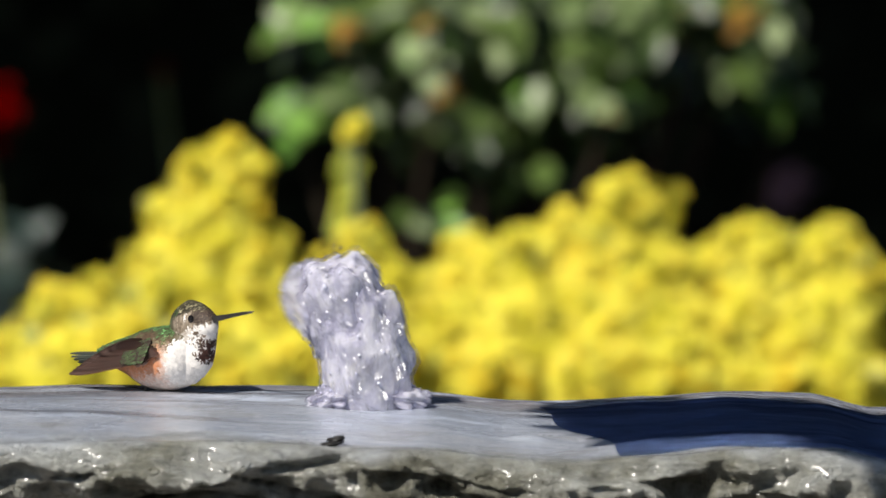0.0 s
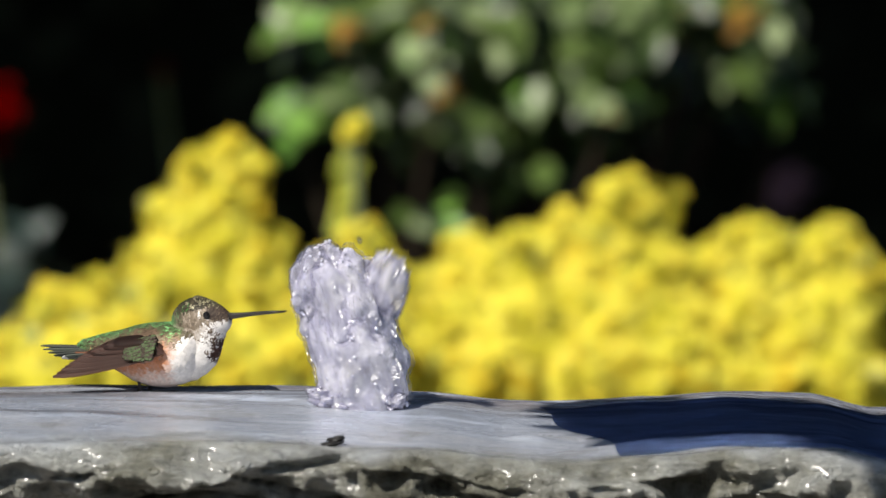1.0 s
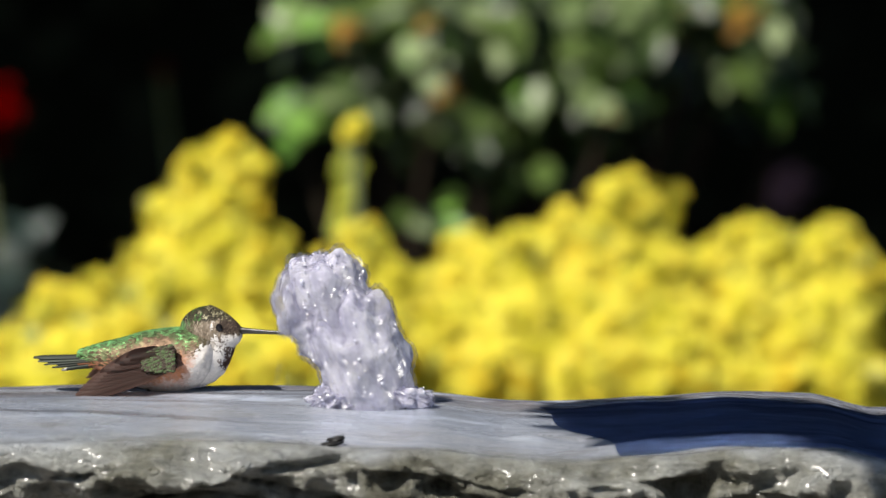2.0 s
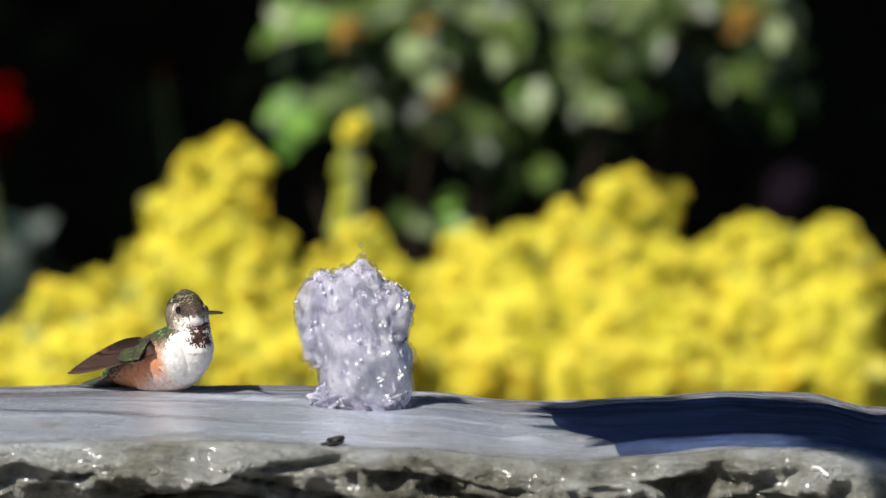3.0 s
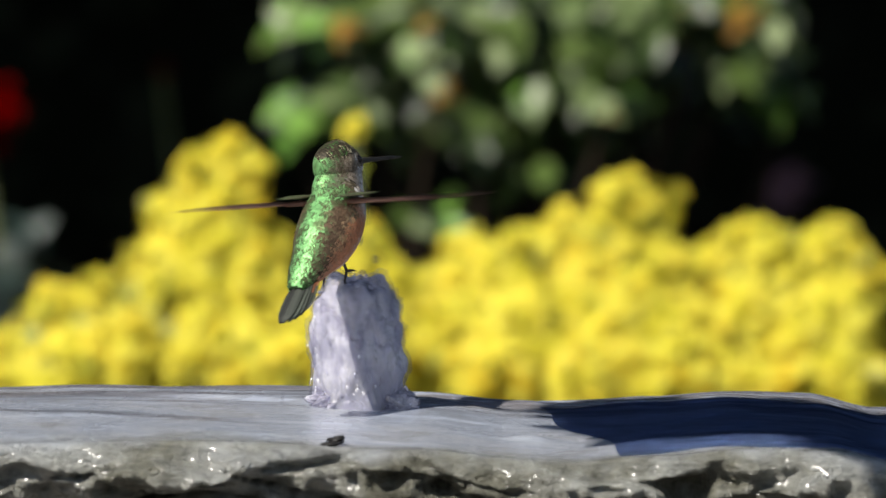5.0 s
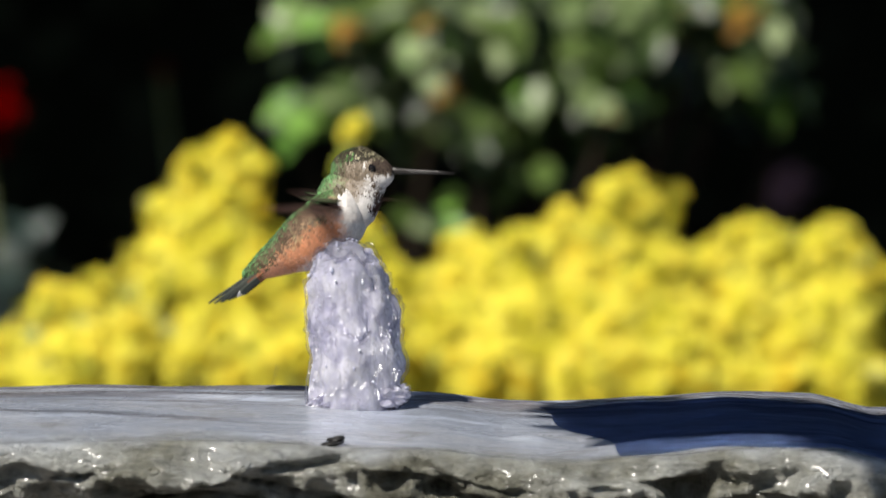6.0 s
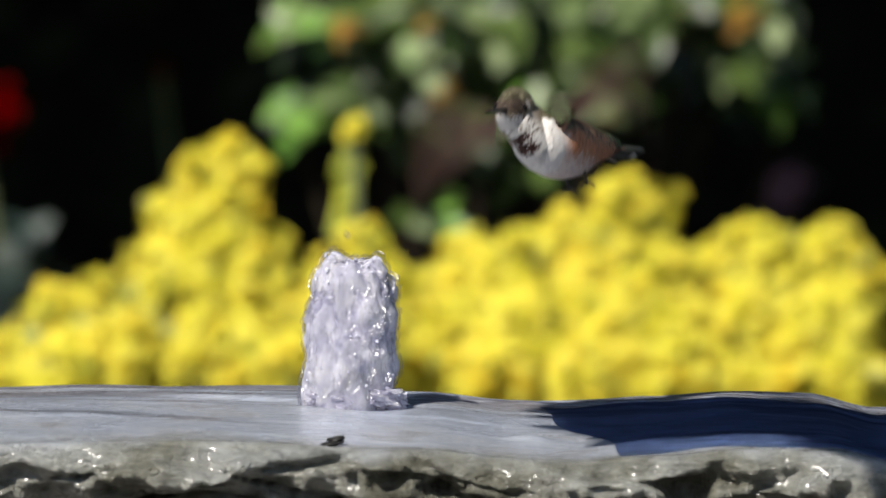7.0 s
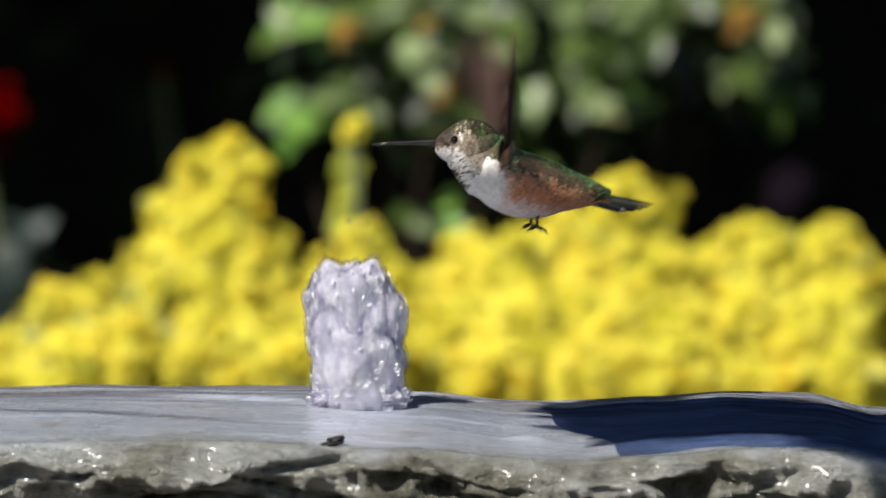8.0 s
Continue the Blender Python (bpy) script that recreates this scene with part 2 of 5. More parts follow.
SOIL = simple("soil", [(0.3, (0.018, 0.013, 0.009)), (0.7, (0.075, 0.055, 0.038))], 9, 0.95, 0.9, 0.03)
CHIP = simple("dark_chip", [(0.3, (0.006, 0.006, 0.006)), (0.7, (0.03, 0.028, 0.026))], 300, 0.4, 0.6, 0.0006)
ROCK = simple("pedestal_rock", [(0.3, (0.11, 0.10, 0.09)), (0.7, (0.30, 0.28, 0.25))], 9, 0.8, 0.8, 0.02)


# ---- mesh helpers ----
def mesh_of(name, verts, faces, mat, smooth=True):
    me = bpy.data.meshes.new(name)
    me.from_pydata([tuple(v) for v in verts], [], faces)
    me.update()
    for mm in (mat if isinstance(mat, (list, tuple)) else [mat]):
        me.materials.append(mm)
    if smooth:
        me.polygons.foreach_set("use_smooth", [True] * len(me.polygons))
    return me


def put(name, me, parent=None, m=None, label="", category="", group="", kind=""):
    ob = new(name, me)
    if parent:
        ob.parent = parent
    if m is not None:
        ob.matrix_basis = m
    return tagged(ob, label, category, group, kind)


def tube(path, radii, sides=8):
    """Verts and faces of a closed tapering tube along path."""
    v, f = [], []
    pts = [Vector(p) for p in path]
    for i, p in enumerate(pts):
        d = (pts[min(i + 1, len(pts) - 1)] - pts[max(i - 1, 0)]).normalized()
        a = d.orthogonal().normalized()
        b = d.cross(a)
        for k in range(sides):
            w = 2 * math.pi * k / sides
            v.append(p + (a * math.cos(w) + b * math.sin(w)) * radii[i])
    for i in range(len(pts) - 1):
        for k in range(sides):
            q = (k + 1) % sides
            f.append((i * sides + k, i * sides + q, (i + 1) * sides + q, (i + 1) * sides + k))
    f.append(tuple(range(sides))[::-1])
    f.append(tuple(range((len(pts) - 1) * sides, len(pts) * sides)))
    return v, f


def join(*lots):
    v, f = [], []
    for a, b in lots:
        o = len(v)
        v += list(a)
        f += [tuple(i + o for i in q) for q in b]
    return v, f


def blob(radii, seed, rough=0.25, freq=2.2, rings=28, sides=36, squareness=0.0, tall=1.0, fine=0.16):
    """A lumpy closed body about the origin."""
    v, f = [], []
    off = Vector((seed * 7.3, seed * 3.1, seed * 5.7))
    for i in range(rings + 1):
        th = math.pi * i / rings
        for k in range(sides):
            ph = 2 * math.pi * k / sides
            st = math.sin(th) ** (1.0 - squareness) if 0 < i < rings else 0.0
            d = Vector((st * math.cos(ph), st * math.sin(ph), math.cos(th)))
            e = d.normalized() * freq
            e.z *= tall
            g = 1 + rough * (noise.noise(e + off) + 0.45 * noise.noise(e * 2.3 + off) + fine * noise.noise(e * 4.9 + off) + fine * 0.8 * noise.noise(e * 9.5 + off))
            v.append(Vector((d.x * radii[0], d.y * radii[1], d.z * radii[2])) * g)
    for i in range(rings):
        for k in range(sides):
            q = (k + 1) % sides
            f.append((i * sides + k, (i + 1) * sides + k, (i + 1) * sides + q, i * sides + q))
    return v, f


# ---- ground ----
def build_ground():
    # finer near the fountain, then out to the horizon
    s = [-900, -200, -60, -20, -8, -5] + [-4 + 0.2 * i for i in range(41)] + [5, 8, 20, 60, 200, 900]
    v, f = [], []
    for y in s:
        for x in s:
            near = max(0.0, 1 - max(abs(x), abs(y)) / 8)
            v.append((x, y + 1.0, -0.52 + 0.03 * near * noise.noise(Vector((x * 3, y * 3, 0)))))
    k = len(s)
    for j in range(k - 1):
        for i in range(k - 1):
            f.append((j * k + i, j * k + i + 1, (j + 1) * k + i + 1, (j + 1) * k + i))
    put("ground", mesh_of("ground", v, f, SOIL), label="dark bare garden soil around the fountain", category="ground", kind="structure")


build_ground()


# ---- fountain stone ----
def top_level(x):
    """Height of the slab's top along its rear rim."""
    prof = ((-0.40, -0.006), (-0.20, -0.0012), (-0.124, 0.0), (-0.10, 0.0004), (-0.035, 0.0), (-0.007, -0.0010), (0.022, -0.0036), (0.036, -0.0044), (0.060, -0.0032),
            (0.083, -0.0016), (0.105, -0.0022), (0.125, -0.0062), (0.16, -0.010), (0.40, -0.02))
    for (a, za), (b, zb) in zip(prof, prof[1:]):
        if x <= b:
            t = max(0.0, (x - a) / (b - a))
            t = t * t * (3 - 2 * t)
            return za + (zb - za) * t
    return prof[-1][1]


def slab_top(x, y):
    """Height of the finished top at a place."""
    w = Vector((x * 9, y * 14, 0.3))
    z = top_level(x) + 0.0010 * noise.noise(w) + 0.0005 * noise.noise(w * 3.1)
    terrace = noise.noise(Vector((x * 7 + 3.1, y * 55 + x * 9, 1.7)))
    z += (0.35 + 0.65 * max(0.0, min(1.0, (y + 0.03) / 0.05))) * (0.0010 if x < 0.02 else 0.0010 - 0.0007 * min(1.0, (x - 0.02) / 0.03)) * max(-0.5, min(0.5, terrace * 7))
    if y < -0.075:
        z -= 0.06 * (-0.075 - y) ** 1.15
    hole = math.hypot(x + 0.0238, y)
    z += 0.0016 * math.exp(-((x - 0.024) / 0.008) ** 2 - ((y + 0.066 + 0.2 * (x - 0.024)) / 0.0045) ** 2)
    return z - 0.002 * math.exp(-(hole / 0.012) ** 2)


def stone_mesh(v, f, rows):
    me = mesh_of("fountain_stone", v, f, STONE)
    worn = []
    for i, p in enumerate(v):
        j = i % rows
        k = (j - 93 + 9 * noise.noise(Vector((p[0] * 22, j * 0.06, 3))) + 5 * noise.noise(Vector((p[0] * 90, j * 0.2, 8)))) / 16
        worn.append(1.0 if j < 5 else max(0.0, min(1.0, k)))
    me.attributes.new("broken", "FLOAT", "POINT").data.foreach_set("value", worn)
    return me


def build_shade_film():
    # thin sheet in the low end of the slab; its margin dips into the stone
    # laid over the shaded part, so that shade's blue lies in its tint
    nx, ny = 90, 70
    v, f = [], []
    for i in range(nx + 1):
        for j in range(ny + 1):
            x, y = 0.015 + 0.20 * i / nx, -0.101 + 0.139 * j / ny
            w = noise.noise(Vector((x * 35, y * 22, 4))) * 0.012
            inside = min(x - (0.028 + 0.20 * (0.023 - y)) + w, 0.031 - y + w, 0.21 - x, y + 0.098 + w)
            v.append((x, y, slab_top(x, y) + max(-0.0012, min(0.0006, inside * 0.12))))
    for i in range(nx):
        for j in range(ny):
            a = i * (ny + 1) + j
            f.append((a, a + ny + 1, a + ny + 2, a + 1))
    put("puddle", mesh_of("puddle", v, f, SHADE_FILM), label="thin sheet on the stone slab, tinted blue to deepen its shade", category="puddle")


def build_stone():
    nx, ys, zs = 640, [0.0570 - 0.00165 * i for i in range(100)], 58
    xs = [-0.30 + 0.60 * i / nx for i in range(nx + 1)]
    v, f = [], []
    rows = 0
    # rear face, top, craggy front face, underside
    lip = ys[-1]
    for x in xs:
        rim = 0.006 * noise.noise(Vector((x * 14, 0.4, 2))) + 0.003 * noise.noise(Vector((x * 45, 0.4, 5)))
        col = []
        for z in (-0.085, -0.06, -0.035, -0.015, -0.005):
            col.append((x, 0.063 + rim + 0.01 * noise.noise(Vector((x * 20, z * 30, 7))), z + top_level(x)))
        for y in ys:
            yy = y + rim * max(0, min(1, (y + 0.04) / 0.095))
            col.append((x, yy, slab_top(x, yy) - 0.0015 * max(0, (y - 0.052) / 0.005) ** 2))
        z0 = col[-1][2]
        for k in range(1, zs + 1):
            d = 0.085 * (k / zs) ** 1.25
            p = Vector((x * 30, d * 85, 1.3))
            crag = noise.noise(p) * 0.52 + noise.noise(p * 2.3) * 0.38 + noise.noise(p * 5.1) * 0.32 + noise.noise(p * 9) * 0.26 + noise.noise(p * 15) * 0.15
            ridge = abs(noise.noise(Vector((x * 15 + 4, d * 115 + 0.7 * noise.noise(p), 9)))) + 0.12 * noise.noise(p * 3.3)
            depth = 0.013 * crag - 0.013 * max(0.0, 0.22 - ridge) / 0.22 * max(0.0, min(1.0, (d - 0.002) / 0.009))
            depth -= 0.009 * math.exp(-((x + 0.0310) / 0.0042) ** 2 - ((d - 0.0034) / 0.0016) ** 2)
            ramp_in = min(1.0, d / 0.008)
            under = 0.0062 + 0.005 * noise.noise(Vector((x * 17 + 2, 0.2, 6)))
            out = -0.010 * (1 - math.exp(-d / 0.008)) - 0.35 * min(d, 0.012) + 1.15 * max(0.0, d - under)
            col.append((x, lip + out - depth * ramp_in, z0 - d + 0.004 * ramp_in * noise.noise(p * 1.7 + Vector((3, 1, 0)))))
        col.append((x, 0.0, -0.11 + top_level(x)))
        rows = len(col)
        v += col
    for i in range(nx):
        for j in range(rows):
            q = (j + 1) % rows
            f.append((i * rows + j, (i + 1) * rows + j, (i + 1) * rows + q, i * rows + q))
    f.append(tuple(range(rows)))
    f.append(tuple(range(nx * rows, (nx + 1) * rows))[::-1])
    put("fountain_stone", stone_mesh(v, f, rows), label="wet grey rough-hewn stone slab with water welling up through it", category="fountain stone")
    v, f = blob((0.30, 0.12, 0.24), 4, 0.10, 3.0, 24, 32, 0.6)
    put("pedestal", mesh_of("pedestal", v, f, ROCK), m=pose(0, -0.02, -0.305), label="rough grey rock pedestal under the fountain slab", category="pedestal")


def build_chip():
    v, f = blob((0.0038, 0.0030, 0.0007), 12, 0.5, 2.4, 16, 22)
    v2, f2 = blob((0.0026, 0.0018, 0.0008), 15, 0.5, 2.4, 12, 18)
    v, f = join((v, f), ([p + Vector((0.0022, 0.0008, 0.0008)) for p in v2], f2))
    put("stone_chip", mesh_of("stone_chip", v, f, CHIP), m=pose(-0.0310, -0.1035, slab_top(-0.031, -0.1035) + 0.0002, 0, -14, 8), label="small dark wet chip of stone at the slab's edge", category="stone chip")


build_stone()
build_chip()
build_shade_film()


# ---- water jet ----
def build_jet():
    jet = tagged(new("water_jet"), "frothy clear water jet bubbling up from the stone", "water jet")
    jet.location = (-0.0238, 0.0, 0.0)
    made = {}
    shapes = dict(lower=((0.0134, 0.0120, 0.0200), 1, 0.18, 2.6, 0.65), middle=((0.0128, 0.0112, 0.0165), 2, 0.22, 2.4, 0.5), crown=((0.0088, 0.0090, 0.0125), 3, 0.17, 2.0, 0.2),
                  lobe_a=((0.0082, 0.0070, 0.0112), 5, 0.26, 2.1, 0.2), lobe_b=((0.0080, 0.0070, 0.0112), 6, 0.26, 2.1, 0.2), splash_a=((0.0070, 0.0055, 0.0038), 7, 0.45, 2.6, 0.0),
                  splash_b=((0.0070, 0.0055, 0.0036), 8, 0.45, 2.6, 0.0))
    names = dict(lower="lower_column", middle="middle_column", crown="crown", lobe_a="lobe", lobe_b="lobe", splash_a="splash", splash_b="splash")
    for key, (r, seed, rough, freq, sq) in shapes.items():
        r = [q * (0.90 if key.startswith("lobe") else 0.95 if k > 0 or key == "crown" else 1.05) for k, q in enumerate(r)]
        v, f = blob(r, seed, rough, freq, 60, 72, sq, 0.7, 0.30)
        made[key] = put(names[key], mesh_of(key, v, f, WATER), jet)
        skin = v
        v, f = blob([q * 0.93 for q in r], seed, rough, freq, 48, 56, sq, 0.7, 0.10)
        rng = random.Random(seed)
        lots = []
        for _ in range(26 if key in ("lobe_a", "lobe_b", "splash_a", "splash_b") else 60):
            c = Vector(rng.choice(skin)) * rng.uniform(0.93, 1.0)
            q = rng.uniform(0.00018, 0.0005)
            bv, bf = blob((q * rng.uniform(0.8, 1.6), q, q * rng.uniform(0.6, 2.0)), rng.random() * 9, 0.35, 1.3, 6, 8)
            lots.append(([c + p for p in bv], bf))
        put("bubbles", mesh_of("bubbles", *join(*lots), BUBBLE), made[key], label="small glinting bubbles and ripples", kind="stuff")
        put("froth", mesh_of("froth", v, f, FROTH if key in ("lower", "middle") else THIN_FROTH), made[key], label="fine white bubbles inside the water")
    drops = []
    for k in range(6):
        rad = random.uniform(0.0004, 0.0011)
        v, f = blob((rad, rad, rad * 1.2), 20 + k, 0.2, 1.5, 10, 12)
        drops.append(put("droplet", mesh_of("droplet", v, f, WATER), jet))
    return jet, made, drops


JET, JET_PARTS, DROPS = build_jet()


# ---- hummingbird ----
WHITE, RUFOUS, GREY, SPOT, BROWN = (0.84, 0.80, 0.76), (0.62, 0.25, 0.12), (0.38, 0.34, 0.31), (0.020, 0.013, 0.012), (0.20, 0.15, 0.11)


def blend(a, b, t):
    t = max(0.0, min(1.0, t))
    return tuple(p + (q - p) * t for p, q in zip(a, b))


def feathered(name, surface, tone, count, size, seed, parent, m=None, bare=(48, 40), lift=0.06):
    """One mesh: a smooth skin under overlapping small feathers. surface(u, v) gives a place, u from front to back."""
    rng = random.Random(seed)
    v, f, cols, gl = [], [], [], []

    def normal(u, w):
        p, e = surface(u, w), 0.004
        du, dw = surface(min(1, u + e), w) - surface(max(0, u - e), w), surface(u, w + e) - surface(u, w - e)
        nn = dw.cross(du)
        return p, (nn.normalized() if nn.length > 1e-12 else Vector((1, 0, 0))), (du.normalized() if du.length > 1e-12 else Vector((-1, 0, 0)))

    nu, nw = bare
    for i in range(nu + 1):
        for k in range(nw):
            u, w = 0.002 + 0.996 * i / nu, k / nw
            p, nn, du = normal(u, w)
            v.append(p)
            c, g = tone(p, nn, rng)
            cols.append(c)
            gl.append(g)
    for i in range(nu):
        for k in range(nw):
            q = (k + 1) % nw
            f.append((i * nw + k, i * nw + q, (i + 1) * nw + q, (i + 1) * nw + k))
    f.append(tuple(range(nw))[::-1])
    f.append(tuple(range(nu * nw, (nu + 1) * nw)))
    for _ in range(count):
        u, w = rng.uniform(0.02, 0.97), rng.random()
        p, nn, du = normal(u, w)
        side = nn.cross(du).normalized()
        du = (du + side * rng.uniform(-0.25, 0.25)).normalized()
        s = size * rng.uniform(0.7, 1.25)
        c, g = tone(p, nn, rng)
        bright = sum(c) / 3
        k = rng.uniform(0.65, 1.35) if bright < 0.3 else rng.uniform(0.92, 1.08)
        fringe = 0.45 if bright < 0.3 else 0.92
        c = tuple(min(0.95, x * k) for x in c)
        rise = lift * rng.uniform(0.5, 1.5)
        o = len(v)
        for along, wide, up, shade in ((0, 0.25, 0.01, 0.8), (0.45, 0.5, 0.05, 1.0), (0.8, 0.38, 0.05 + rise * 0.6, 1.0)):
            for sg in (-1, 1):
                v.append(p + du * s * along + side * sg * wide * s + nn * s * (up - (0.04 if along else 0)))
                cols.append(tuple(x * (shade if bright < 0.3 else 1.0) for x in c))
                gl.append(g)
        v.append(p + du * s + nn * s * (0.02 + rise))
        cols.append(tuple(x * fringe for x in c))
        gl.append(g * 0.5)
        f += [(o, o + 2, o + 3, o + 1), (o + 2, o + 4, o + 5, o + 3), (o + 4, o + 6, o + 5)]
    me = mesh_of(name, v, f, PLUMAGE)
    a = me.attributes.new("tone", "FLOAT_COLOR", "POINT")
    a.data.foreach_set("color", [x for c in cols for x in (*c, 1.0)])
    a = me.attributes.new("gloss", "FLOAT", "POINT")
    a.data.foreach_set("value", gl)
    return put(name, me, parent, m)


BODY_RINGS = ((0.0160, 0.0032, 0.0024, 0.0026), (0.0152, 0.0030, 0.0046, 0.0048), (0.0134, 0.0022, 0.0068, 0.0072), (0.0096, 0.0008, 0.0082, 0.0086), (0.0030, -0.0002, 0.0090, 0.0094),
              (-0.0050, -0.0004, 0.0081, 0.0086), (-0.0120, 0.0000, 0.0062, 0.0061), (-0.0185, 0.0004, 0.0048, 0.0040), (-0.0245, 0.0008, 0.0026, 0.0016))
NECK = Vector((0.0188, 0.0, 0.0088))


def body_surface(u, w):
    t = u * (len(BODY_RINGS) - 1)
    i = min(int(t), len(BODY_RINGS) - 2)
    t -= i
    r = []
    for k in range(4):
        p0, p1, p2, p3 = (BODY_RINGS[max(0, min(len(BODY_RINGS) - 1, j))][k] for j in (i - 1, i, i + 1, i + 2))
        r.append(0.5 * (2 * p1 + (p2 - p0) * t + (2 * p0 - 5 * p1 + 4 * p2 - p3) * t * t + (3 * p1 - p0 - 3 * p2 + p3) * t ** 3))
    a = 2 * math.pi * w
    return Vector((r[0], r[2] * math.cos(a), r[1] + r[3] * math.sin(a)))


def body_tone(p, nn, rng):
    up = (p.z - 0.10 * p.x) / 0.0105 + rng.uniform(-0.12, 0.12)
    if p.x > 0.0115 and (p.z < 0.0095 or abs(p.y) > 0.004) and p.z > 0.0052:
        return blend((0.13, 0.11, 0.065), GREY if rng.random() < 0.4 else SPOT, 0.6 * rng.random()), 0.05
    if p.x > 0.0115 and p.z <= 0.0052:
        return blend(WHITE, GREY, 0.12 * rng.random()), 0.0
    if up > 0.36 - 0.14 * max(0, -p.x / 0.01):
        side = abs(p.y) + rng.uniform(-0.0012, 0.0012)
        c = blend((0.22, 0.51, 0.19), (0.080, 0.088, 0.042), 0.25 * rng.random() if rng.random() < (0.72 if abs(p.y) < 0.0024 else 0.22) else rng.uniform(0.6, 1.0))
        edge = 0.0030 + 0.0022 * max(0.0, min(1.0, (p.x - 0.001) / 0.006))
        if side > edge:
            c = blend(c, (0.15, 0.10, 0.065), min(1.0, (side - edge) / 0.0024))
        return c, 0.5
    # flank: brown below the back, rufous, then paler to the belly and white to the breast
    side = blend(blend(RUFOUS, BROWN, 0.25 * rng.random()), blend(BROWN, (0.13, 0.24, 0.09), 0.5 * rng.random()), (up - 0.02) / 0.34)
    side = blend(side, GREY, 0.08 * rng.random() + (0.1 if p.x < -0.012 else 0))
    side = blend(side, WHITE, 0.7 * max(0.0, min(1.0, (-0.34 - up) / 0.4)))
    front = max(0.0, min(1.0, (p.x - 0.0060 + rng.uniform(-0.001, 0.001)) / 0.0045))
    return blend(side, WHITE, front * max(0.0, min(1.0, (0.32 - up) / 0.35))), 0.0


def head_surface(u, w):
    x = 0.0090 - 0.0182 * u
    s = math.sqrt(max(0.0, 1 - ((x + 0.0) / 0.0094) ** 2))
    front = max(0.0, x / 0.0094)
    a = 2 * math.pi * w
    ry, rz = 0.0055 * s * (1 - 0.30 * front), 0.0069 * s * (1 - 0.32 * front)
    return Vector((x, ry * math.cos(a), rz * math.sin(a) - 0.0008 * front - (0.0006 if math.sin(a) < 0 else 0) * s))


def nape_tone(side, rng):
    side += rng.uniform(-0.0008, 0.0008)
    c = blend((0.22, 0.51, 0.19), (0.080, 0.088, 0.042), 0.3 * rng.random() if rng.random() < 0.6 else rng.uniform(0.6, 1.0))
    return blend(c, blend((0.15, 0.115, 0.075), (0.26, 0.21, 0.16), rng.random()), (side - 0.0026) / 0.0022), 0.4


def head_tone(p, nn, rng):
    up = p.z + rng.uniform(-0.0005, 0.0005)
    olive = blend((0.018, 0.016, 0.011), (0.085, 0.070, 0.042), rng.random() ** 1.4)
    if p.x < -0.0030 and p.z < 0.0026:
        c, g = nape_tone(abs(p.y), rng)
        return blend(c, olive, 0.15), g
    if up > 0.0030 - 0.12 * max(0.0, -p.x) * 3:
        # dark cap: fine pale edges, a little green towards the nape
        if -0.006 < p.x < -0.0015 and rng.random() < 0.22:
            return blend((0.07, 0.20, 0.05), (0.05, 0.06, 0.03), rng.random()), 0.4
        return ((0.34, 0.31, 0.20), 0.0) if rng.random() < (0.18 if p.x > -0.001 else 0.04) else (olive, 0.05)
    if p.x < -0.0045 and p.z > -0.002:
        return blend((0.09, 0.16, 0.06), (0.12, 0.095, 0.06), rng.random()), 0.3
    eye = math.hypot(p.x - 0.0035, p.z - 0.0013)
    if 0.0010 < eye < 0.0021 and p.x < 0.0024 and p.z > 0.0008:
        return blend(WHITE, GREY, 0.5 * rng.random()), 0.0
    if p.x > 0.0040 and up > -0.0006:
        return blend(SPOT, BROWN, 0.5 * rng.random()), 0.0
    if up > -0.0014 - 0.9 * max(0.0, 0.003 - p.x):
        return blend((0.34, 0.28, 0.215), (0.15, 0.115, 0.08), rng.random()), 0.0
    if up < -0.0040 and abs(p.y) < 0.0026 and -0.003 < p.x < 0.0036 and rng.random() < 0.75:
        return blend(SPOT, (0.10, 0.025, 0.02), 0.6 * rng.random()), 0.15
    return (blend(SPOT, BROWN, 0.7), 0.0) if rng.random() < (0.22 if p.x < 0.005 else 0.03) else (blend(WHITE, GREY, 0.25 * rng.random()), 0.0)


NECK_RINGS = ((0.0088, 0.0034), (0.0072, 0.0059), (0.0044, 0.0072), (0.0012, 0.0078), (-0.0020, 0.0083), (-0.0052, 0.0084), (-0.0085, 0.0073), (-0.0118, 0.0052), (-0.0145, 0.0018))


def neck_surface(u, w):
    q = u * (len(NECK_RINGS) - 1)
    i = min(int(q), len(NECK_RINGS) - 2)
    q -= i
    (x0, r0), (x1, r1) = NECK_RINGS[i], NECK_RINGS[i + 1]
    r = r0 + (r1 - r0) * q
    a = 2 * math.pi * w
    x = x0 + (x1 - x0) * q
    # fuller towards the back, so that the nape runs on into it
    full = 1.0 + (0.20 * max(0.0, min(1.0, (0.006 - x) / 0.008)) if math.sin(a) > 0 else 0.0) * math.sin(a)
    return Vector((x, 0.70 * r * math.cos(a), r * full * math.sin(a)))


